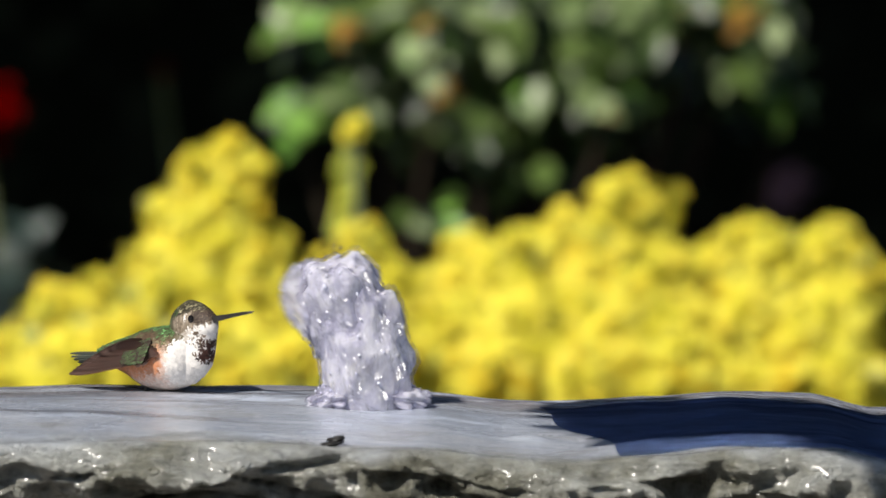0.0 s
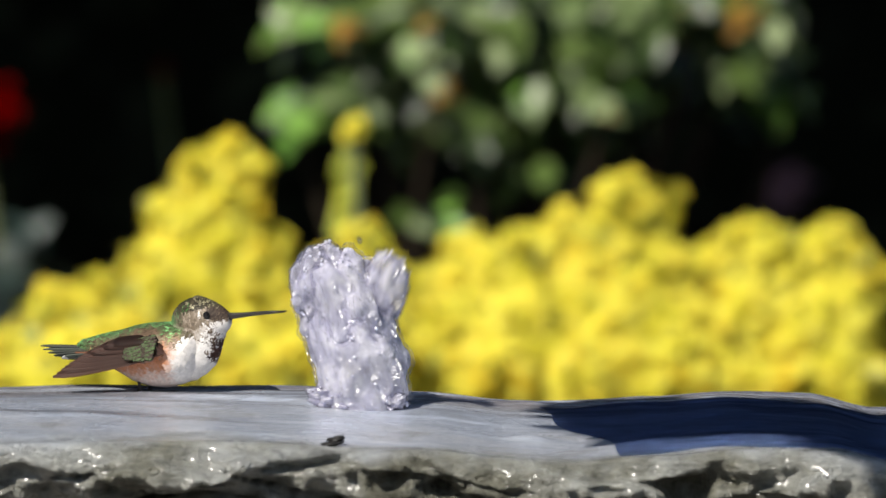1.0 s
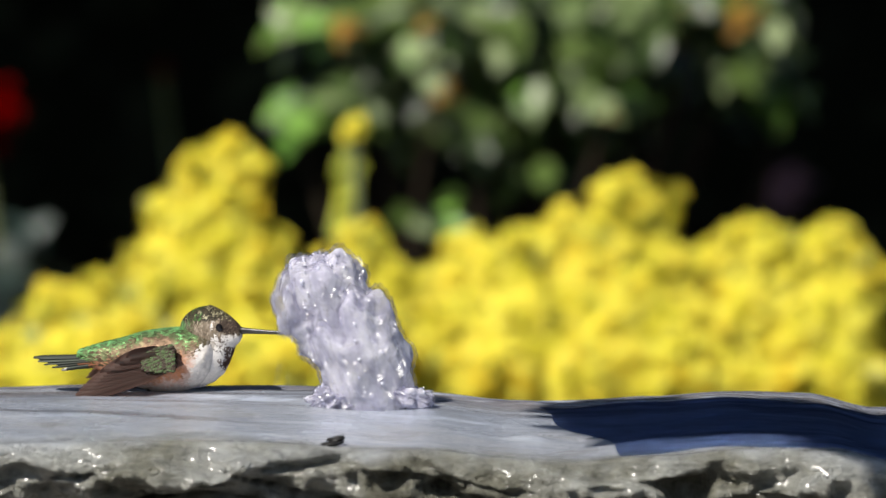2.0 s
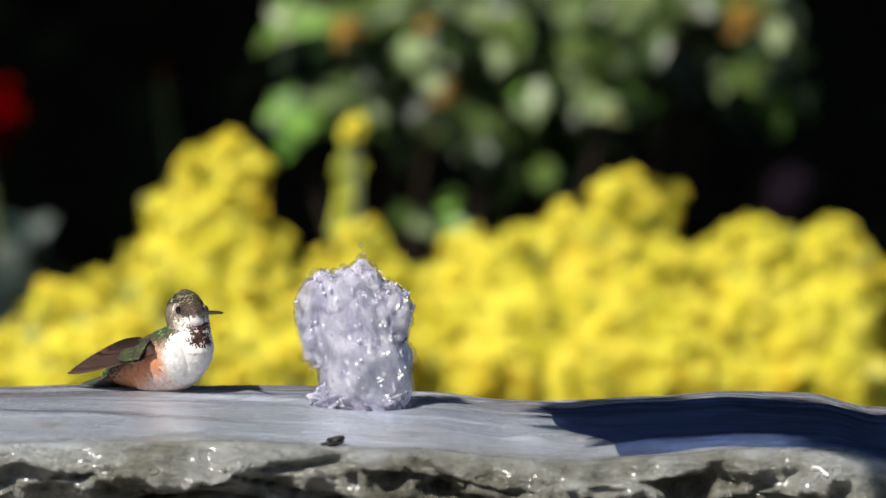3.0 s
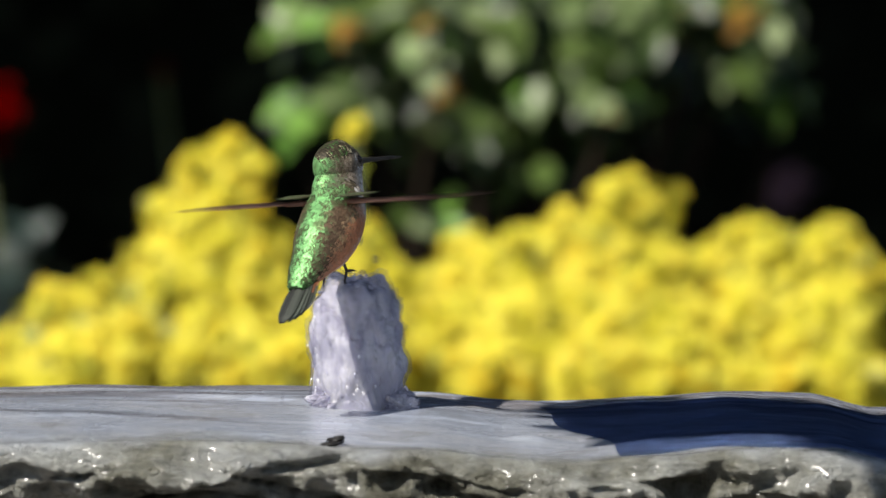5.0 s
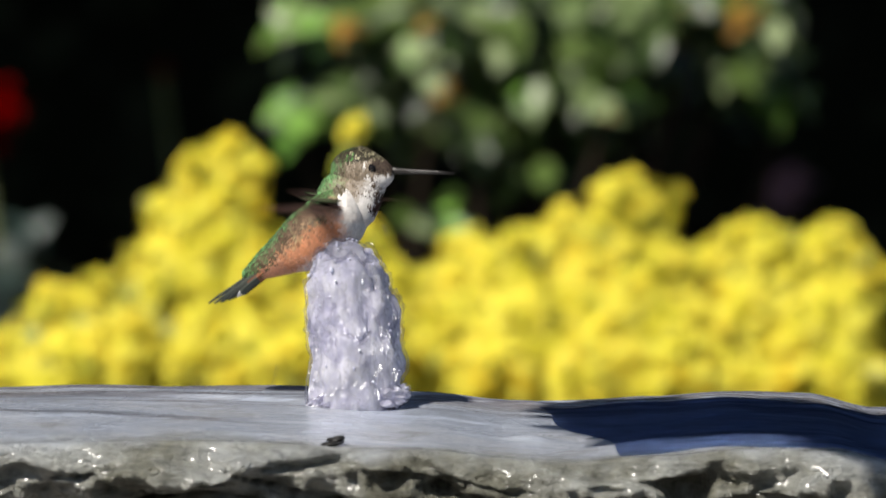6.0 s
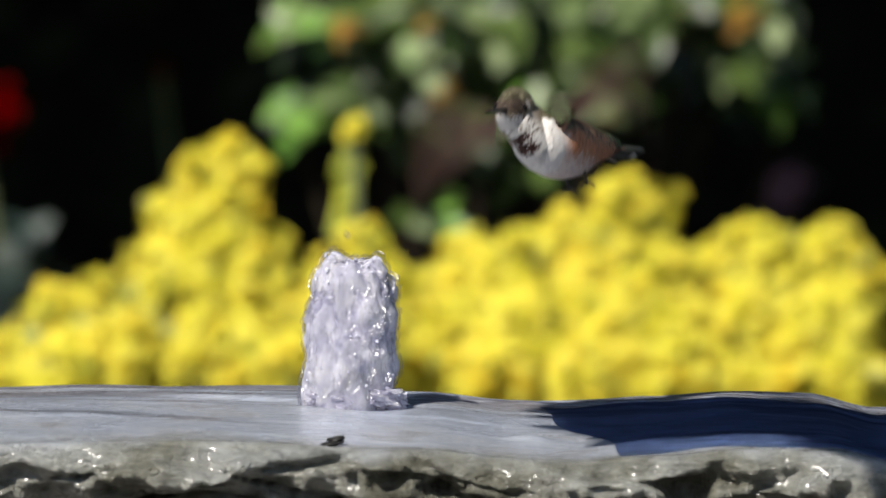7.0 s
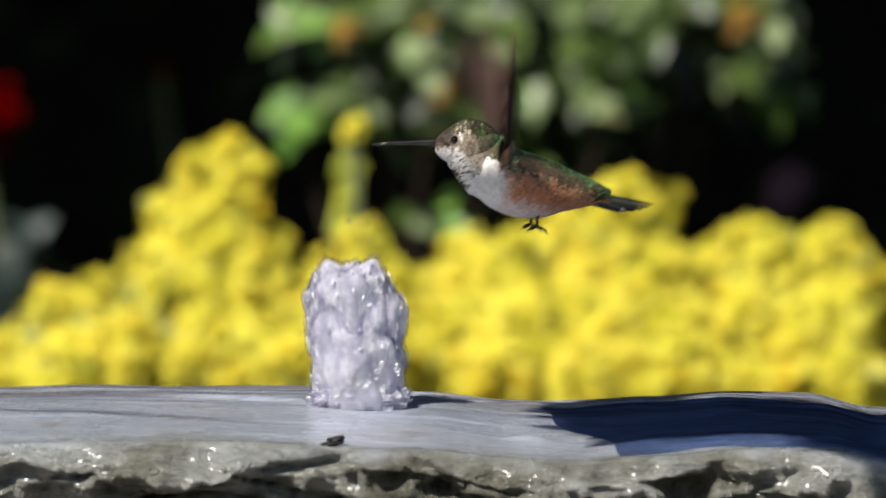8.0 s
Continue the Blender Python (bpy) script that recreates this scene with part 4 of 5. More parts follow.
# ---- red flowers in the shade ----
def build_red(place, r, seed):
    rng = random.Random(seed)
    p = Vector(place)
    plant = tagged(new("red_flower"), "deep red double flower on a leafy stem", "flower")
    plant.location = (p.x, p.y, -0.52)
    c = Vector((0, 0, p.z + 0.52))
    ps = [(0, facing(c + Vector((rng.gauss(0, 1), rng.gauss(0, 1), rng.gauss(0, 1))).normalized() * r * 0.35, (rng.gauss(0, 1), rng.gauss(0, 1) - 0.6, rng.gauss(0, 1)), rng, 0.3) @ pose(0, 0, 0, 0, -50, 0)) for _ in range(46)]
    put("petals", mesh_of("petals", *scatter([leaf_shape(r * 0.9, r * 0.7)], ps), RED), plant, kind="stuff")
    put("stem", mesh_of("stem", *tube([(0, 0, 0), (0.02, 0.01, c.z * 0.5), c], [0.004, 0.003, 0.0022], 7), STEM), plant)
    lv = [(0, facing(Vector((0.012, 0.006, c.z * t)), (rng.uniform(-1, 1), rng.uniform(-1, 0.2), 0.4), rng, 0.3) @ pose(0, 0, 0, 0, -70, 0)) for t in (0.2, 0.35, 0.5, 0.62, 0.74, 0.85)]
    put("leaves", mesh_of("leaves", *scatter([leaf_shape(0.07, 0.03)], lv), LEAF_SHADED), plant, kind="stuff")


build_red((-0.297, 3.50, -0.152), 0.027, 1)
build_red((-0.204, 4.30, -0.172), 0.005, 2)


# ---- hedge blackened for deep shade, and an unseen tree added to shade it ----
def build_hedge():
    rng = random.Random(77)
    hedge = tagged(new("hedge"), "tall hedge added as backdrop, deep shade put into its near-black leaves", "hedge")
    hedge.location = (0, 4.9, -0.52)
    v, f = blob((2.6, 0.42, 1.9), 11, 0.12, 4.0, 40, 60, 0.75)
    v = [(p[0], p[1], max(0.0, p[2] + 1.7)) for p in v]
    put("core", mesh_of("core", v, f, LEAF_SHADED), hedge)
    pl = []
    for _ in range(9000):
        x, z = rng.uniform(-2.3, 2.3), rng.uniform(0.02, 3.3)
        y = -0.50 + 0.14 * noise.noise(Vector((x * 3, z * 3, 1))) + rng.uniform(-0.06, 0.05)
        pl.append((rng.randrange(2), facing(Vector((x, y, z)), (0, -1, 0.5), rng, 0.8)))
    put("leaves", mesh_of("leaves", *scatter([leaf_shape(0.06, 0.028), leaf_shape(0.045, 0.02)], pl), LEAF_SHADED), hedge, kind="stuff")


build_hedge()


# out of view: added so that its crown keeps the sun off the hedge
def build_shade_tree():
    rng = random.Random(31)
    tree = tagged(new("tree"), "unseen garden tree added to shade the hedge with its dense crown", "tree")
    tree.location = (1.9, 3.4, -0.52)
    limbs = [tube([(0, 0, 0), (0.03, 0, 1.2), (-0.05, 0.02, 2.4), (-0.2, 0, 3.2)], [0.13, 0.11, 0.09, 0.05], 12)]
    for k in range(9):
        a = rng.uniform(0, 6.28)
        limbs.append(tube([(-0.04, 0, 2.2 + 0.1 * k), (-0.9 + 0.9 * math.cos(a), 0.4 * math.sin(a) - 0.3, 2.8), (-1.9 + 1.6 * math.cos(a), 0.8 * math.sin(a) - 0.6, 2.9)], [0.05, 0.03, 0.012], 8))
    put("trunk", mesh_of("trunk", *join(*limbs), WOOD), tree)
    pl = []
    for _ in range(16000):
        x, y, z = rng.uniform(-4.6, 0.4), rng.uniform(-1.45, 1.6), rng.uniform(2.3, 3.2)
        if noise.noise(Vector((x * 2, y * 2, z * 2))) > -0.5:
            pl.append((rng.randrange(2), facing(Vector((x, y, z)), (0, 0, 1), rng, 0.6)))
    put("crown", mesh_of("crown", *scatter([leaf_shape(0.15, 0.09), leaf_shape(0.12, 0.07)], pl), LEAF_GREY), tree, kind="stuff")


build_shade_tree()


# ---- unseen shrub added by the fountain: leaning branch shades one end of the slab ----
def build_shade_shrub():
    rng = random.Random(13)
    shrub = tagged(new("shade_shrub"), "unseen tall shrub added to shade the slab with a leaning leafy branch", "shrub")
    base = Vector((0.40, -0.42, -0.52))
    shrub.location = base
    h = 0.40
    put("stem", mesh_of("stem", *tube([(0, 0, 0), (0.03, 0, 0.5), (-0.12, 0.02, 0.85), (-0.30, 0.05, 0.93), (-0.52, 0.07, 0.935)], [0.014, 0.011, 0.008, 0.005, 0.002], 8), WOOD), shrub)
    for k in range(14):
        y = rng.uniform(-0.20, 0.03)
        end = Vector((0.05 + rng.uniform(0, 0.26), y, 0)) + TO_SUN * ((h + rng.uniform(-0.12, 0.15)) / TO_SUN.z) - base
        start = Vector((-0.12 - 0.03 * k, 0.02 + 0.004 * k, 0.85 + 0.006 * k))
        put("twig", mesh_of("twig", *tube([start, start.lerp(end, 0.5) + Vector((0, 0, 0.03)), end], [0.003, 0.002, 0.001], 6), WOOD), shrub)
    pl = []
    for _ in range(1500):
        # spot to be shaded on the slab, then the leaf that stands in the light's way
        y = rng.uniform(-0.18, 0.036)
        edge = 0.026 + 0.21 * (0.026 - y) + 0.006 * noise.noise(Vector((y * 40, 0, 0)))
        x = edge + 0.005 + rng.uniform(0, 0.30)
        if y < -0.066 - 3.0 * max(0.0, x - 0.100) + 0.008 * noise.noise(Vector((x * 30, 7, 0))):
            continue
        if x > 0.06 and y > 0.019 - 0.014 * noise.noise(Vector((x * 20, 3, 0))):
            continue
        hh = h + rng.uniform(-0.13, 0.16)
        p = Vector((x, y, 0)) + TO_SUN * (hh / TO_SUN.z)
        pl.append((rng.randrange(2), facing(p - base, TO_SUN, rng, 0.25) @ pose(-0.010, 0, 0)))
    for _ in range(120):
        p = Vector((rng.gauss(0.02, 0.08), rng.gauss(0, 0.08), rng.uniform(0.2, 0.85)))
        pl.append((rng.randrange(2), facing(p, TO_SUN, rng, 0.6)))
    put("leaves", mesh_of("leaves", *scatter([leaf_shape(0.030, 0.018), leaf_shape(0.024, 0.016)], pl), LEAF_GREY), shrub, kind="stuff")


build_shade_shrub()


# ---- everything that moves ----
def fan(open_, s):
    """Poses of a wing's flight feathers, from folded (0) to spread (1)."""
    def at(t):
        folded = -3 + 12 * t
        spread = 64 + 36 * t
        a = folded + (spread - folded) * open_
        return pose(-0.001 + 0.001 * t + 0.0040 * (1 - open_) * t, s * (0.0006 + 0.0056 * t * (0.5 + 0.5 * open_)), 0.0002 * (1 - t) + 0.0016 * (1 - t) * (1 - open_), s * 7, 0, -s * a)
    return at


def motions():
    # hummingbird: seconds, place in mm, yaw, pitch, roll; the head's own yaw, pitch and reach from the body (mm)
    flight = (
        (0, -80.1, 32.0, 10.9, -44, 2, 0, -50, 12, 13.2, 9.8),
        (0.2, -80.1, 32.0, 11.4, -44, 2, 0, -52, 16, 13.2, 9.8),
        (0.3, -79.0, 32.0, 9.3, -38, 5, 0, -40, 10, 13.2, 9.8),
        (0.4, -79.8, 32.0, 10.4, -30, -3, 0, -28, 8, 13.8, 10.2),
        (0.5, -79.1, 32.0, 10.4, -30, -4, 0, -26, 9, 13.8, 10.2),
        (0.6, -79.1, 32.0, 10.2, -30, -5, 0, -26, 7, 13.6, 10.0),
        (0.8, -81.0, 32.0, 11.8, -28, -3, 0, -26, 7, 13.7, 10.2),
        (1, -81.6, 32.0, 12.0, -26, -1, 0, -25, 8, 13.9, 10.4),
        (1.2, -81.8, 32.0, 10.2, -28, -6, 0, -30, 4, 13.2, 9.8),
        (1.3, -78.6, 32.0, 10.9, -2, -4, 16, 2, -17, 17.2, 4.4),
        (1.4, -76.6, 32.0, 10.2, 2, -8, 22, 22, -22, 17.3, 3.6),
        (1.5, -75.8, 32.0, 9.8, 4, -10, 25, 34, -26, 17.4, 3.0),
        (1.6, -76.0, 32.0, 9.9, 4, -9, 24, 30, -24, 17.3, 3.2),
        (1.7, -79.4, 32.0, 10.2, 0, -4, 18, -28, -10, 15.6, 6.6),
        (2.1, -79.9, 32.0, 10.4, -10, 0, 6, -20, 0, 13.6, 9.0),
        (2.5, -80.0, 32.0, 10.7, -46, 8, 0, -66, 6, 12.4, 11.2),
        (2.8, -79.5, 32.0, 9.8, -46, 15, 0, -66, 6, 12.4, 11.2),
        (2.9, -79.5, 32.0, 9.8, -46, 15, 0, -66, 6, 12.4, 11.2),
        (3, -79.5, 32.0, 9.8, -46, 15, 0, -66, 6, 12.4, 11.2),
        (3.2, -80.0, 32.0, 9.8, -46, 18, 0, -66, 6, 12.4, 11.2),
        (3.4, -78.9, 32.0, 9.7, -46, 24, 0, -66, 6, 12.4, 11.2),
        (3.433, -49.1, 34.0, 24.6, 40, 34, 0, 20, 5, 14.5, 7),
        (3.467, -8.9, 28.0, 30.5, 127, 36, 0, 106, 0, 18.8, 8.8),
        (3.5, -8.1, 25.0, 31.1, 131, 36, 0, 125, 0, 18.8, 8.8),
        (3.6, -17.9, -10.0, 32.9, 125, 48, 0, 128, 0, 18.8, 8.8),
        (3.7, -22.3, -27.0, 35.7, 112, 52, 0, 118, 0, 18.8, 8.8),
        (3.8, -24.7, -27.0, 38.1, 95, 60, 0, 98, -6, 16.6, 7.6),
        (3.9, -24.7, -27.0, 42.2, 90, 48, 0, 90, -6, 16.6, 7.6),
        (4, -25.2, -27.0, 47.3, 90, 52, 0, 90, -6, 16.6, 7.6),
        (4.1, -25.7, -27.0, 52.0, 90, 48, 0, 90, -6, 16.6, 7.6),
        (4.2, -24.9, -27.0, 52.8, 90, 48, 0, 90, -6, 16.6, 7.6),
        (4.3, -24.1, -27.0, 53.6, 90, 44, 4, 90, -6, 16.6, 7.6),
        (4.4, -23.6, -27.0, 54.8, 90, 41, 0, 90, -6, 16.6, 7.6),
        (4.5, -24.5, -27.0, 54.2, 91, 48, 0, 90, -6, 16.6, 7.6),
        (4.6, -24.1, -27.0, 54.8, 93, 48, 0, 90, -6, 16.6, 7.6),
        (4.7, -29.2, -27.0, 50.6, 82, 42, -6, 80, -6, 16.6, 7.6),
        (5, -32.4, -26.0, 50.8, 65, 38, -6, 50, 2, 18.8, 8.8),
        (5.3, -35.6, -12.0, 48.8, 35, 36, -4, 20, 0, 18.8, 8.8),
        (5.8, -33.0, 18.0, 42.9, -3, 34, 0, -18, 0, 20.2, 8.0),
        (5.9, -33.3, 20.0, 43.4, -12, 34, 0, -18, 0, 20.2, 8.0),
        (6, -35.4, 20.0, 47.1, -6, 33, 0, -14, 0, 20.2, 8.0),
        (6.1, -32.1, 20.0, 49.1, -8, 32, 0, -14, 0, 20.2, 8.0),
        (6.2, -30.0, 20.0, 48.9, -12, 33, 0, -14, 0, 20.2, 8.0),
        (6.3, -28.3, 20.0, 48.0, -12, 38, 0, -18, 0, 20.2, 8.0),
        (6.4, -27.3, 20.0, 47.1, -18, 38, 0, -22, 0, 20.2, 8.0),
        (6.5, -25.7, 20.0, 48.0, -14, 38, 0, -35, 0, 20.2, 8.0),
        (6.6, -20.0, 20.0, 48.1, -12, 32, 0, -20, 0, 20.2, 8.0),
        (6.7, -5.4, 12.0, 51.0, -58, 46, 8, -60, 38, 18.8, 8.8),
        (6.8, 11.7, 5.0, 66.6, -92, 18, 0, -92, 8, 18.8, 8.8),
        (6.9, 29.4, 0.0, 76.0, -114, 2, 14, -112, 5, 18.8, 9.4),
        (7, 33.4, 0.0, 73.4, -129, 5, 16, -108, 4, 18.8, 9.2),
        (7.1, 29.8, -5.0, 58.0, -138, 6, 10, -112, 2, 18.8, 8.6),
        (7.2, 11.8, -8.0, 45.1, -136, 47, 0, -148, 0, 18.8, 8.8),
        (7.3, 3.0, -10.0, 43.2, -134, 54, 0, -142, 0, 18.8, 8.8),
        (7.4, -3.0, -12.0, 42.0, -138, 55, 0, -144, 0, 18.8, 8.8),
        (7.5, -7.0, -12.0, 39.6, -142, 54, 0, -150, 0, 18.8, 8.8),
        (7.6, -7.0, -12.0, 41.4, -146, 47, 0, -154, 0, 18.8, 8.8),
        (7.7, -0.7, -10.0, 45.7, -142, 35, 0, -155, 0, 18.8, 8.8),
        (7.8, 5.5, -8.0, 51.5, -144, 26, 0, -160, 0, 18.8, 8.8),
        (7.9, 17.3, -4.0, 58.9, -160, 15, 0, -172, 0, 18.8, 8.8),
        (8, 23.3, 0.0, 62.4, -166, 10, 0, -178, 0, 18.8, 8.8),
    )
    body_rows, head_rows, neck_rows = [], [], []
    for t, x, y, z, yaw, pitch, roll, hy, hp, nx, nz in flight:
        m = pose(x / 1000, y / 1000, z / 1000 - (0.0006 if t <= 3.4 else 0.0), roll, -pitch, yaw)
        body_rows.append((t, m))
        h = m.to_3x3().inverted() @ pose(0, 0, 0, 0, -hp, hy).to_3x3()
        head_rows.append((t, Matrix.Translation((nx / 1000, 0, nz / 1000)) @ h.to_4x4()))
        # the neck reaches from the shoulders to the head and half follows its turn
        rise = math.degrees(math.atan2(nz - 2.0, nx - 10.0))
        twist = max(-50.0, min(50.0, ((hy - yaw + 180) % 360 - 180) * 0.7))
        fx, fz = math.sin(radians(rise)), -math.cos(radians(rise))
        neck_rows.append((t, pose((0.48 * 10.0 + 0.52 * nx + 0.9 * fx) / 1000, 0, (0.48 * 2.0 + 0.52 * nz + 0.9 * fz) / 1000, twist, -rise, 0)))
    walk(BIRD, body_rows)
    walk(THROAT, neck_rows)
    walk(HEAD, head_rows)
    for wing, feathers, s in WINGS:
        rows = []

        def folded(droop=0.0, lift=0.0):
            return pose(0.0030, s * (0.0076 + 0.0006 * lift), 0.0044 - 0.0012 * droop, -s * (46 + 8 * droop), 3 - 17 * droop, s * (-2 - 2 * lift))

        def stroke(sweep, tilt, rise):
            # the stroke sweeps to and fro in a plane tilted against the body
            return pose(0.0085, s * 0.0066, 0.0040, 0, tilt, 0) @ pose(0, 0, 0, s * rise, 0, s * sweep)

        rows.append((0.0, folded(0.6)))
        rows.append((0.3, folded(0.6)))
        rows.append((0.5, folded(0.45, 0.2)))
        if s > 0:
            # a short flick of the far wing
            rows.append((0.6334, folded(0.45, 0.2)))
            for at, turn in ((0.6667, 0), (0.7, 58), (0.7334, 0)):
                rows.append((at, pose(0.0070, s * 0.0086, 0.0050, s * turn, 6, -s * 8)))
            rows.append((0.7667, folded(0.45, 0.2)))
        rows.append((0.9, folded(0.5, 0.2)))
        rows.append((1.5, folded(0.6, 0.3)))
        if s < 0:
            rows.append((1.6, pose(0.0085, s * 0.0088, 0.0050, s * 15, 10, -s * 10)))
        rows.append((1.7, folded(0.6, 0.3)))
        rows.append((2.8, folded(-0.15, 0.0)))
        rows.append((3.4, folded(-0.15, 0.0)))
        first = frame(3.4) + 1
        for fr in range(first, frame(8.0) + 1):
            tt = (fr - 1) / FPS
            sweep = (-74, 6, 86, 86, 6, -74)[fr % 6] + 2 * math.sin(fr * 1.7)
            # level with the ground while hovering upright, then higher and higher on the way off
            rise = float(np.interp(tt, (6.5, 7.0, 7.5, 8.0), (0, 8, 26, 62))) + (-2, 0, 2, -2, 0, 2)[fr % 6]
            sweep += float(np.interp(tt, (7.0, 7.6, 8.0), (0, 10, 44)))
            if fr == first:
                sweep, rise = -20, 10
            rows.append((tt, stroke(sweep, float(np.interp(tt, (6.5, 6.8, 7.05, 7.2), (37, 78, 74, 34))), rise)))
        walk(wing, rows)
        for ft, t in feathers:
            flick = [(0.6334, fan(0.03, s)(t)), (0.7, fan(0.6, s)(t)), (0.7667, fan(0.04, s)(t))] if s > 0 else []
            walk(ft, [(0.0, fan(0.0, s)(t))] + flick + [(0.9, fan(0.05, s)(t)), (1.5, fan(0.20, s)(t)), (2.8, fan(0.03, s)(t)), (3.4, fan(0.0, s)(t)), (3.4334, fan(0.1, s)(t)), (3.4667, fan(0.6, s)(t)), (3.5, fan(1.0, s)(t)), (8.0, fan(1.0, s)(t))])
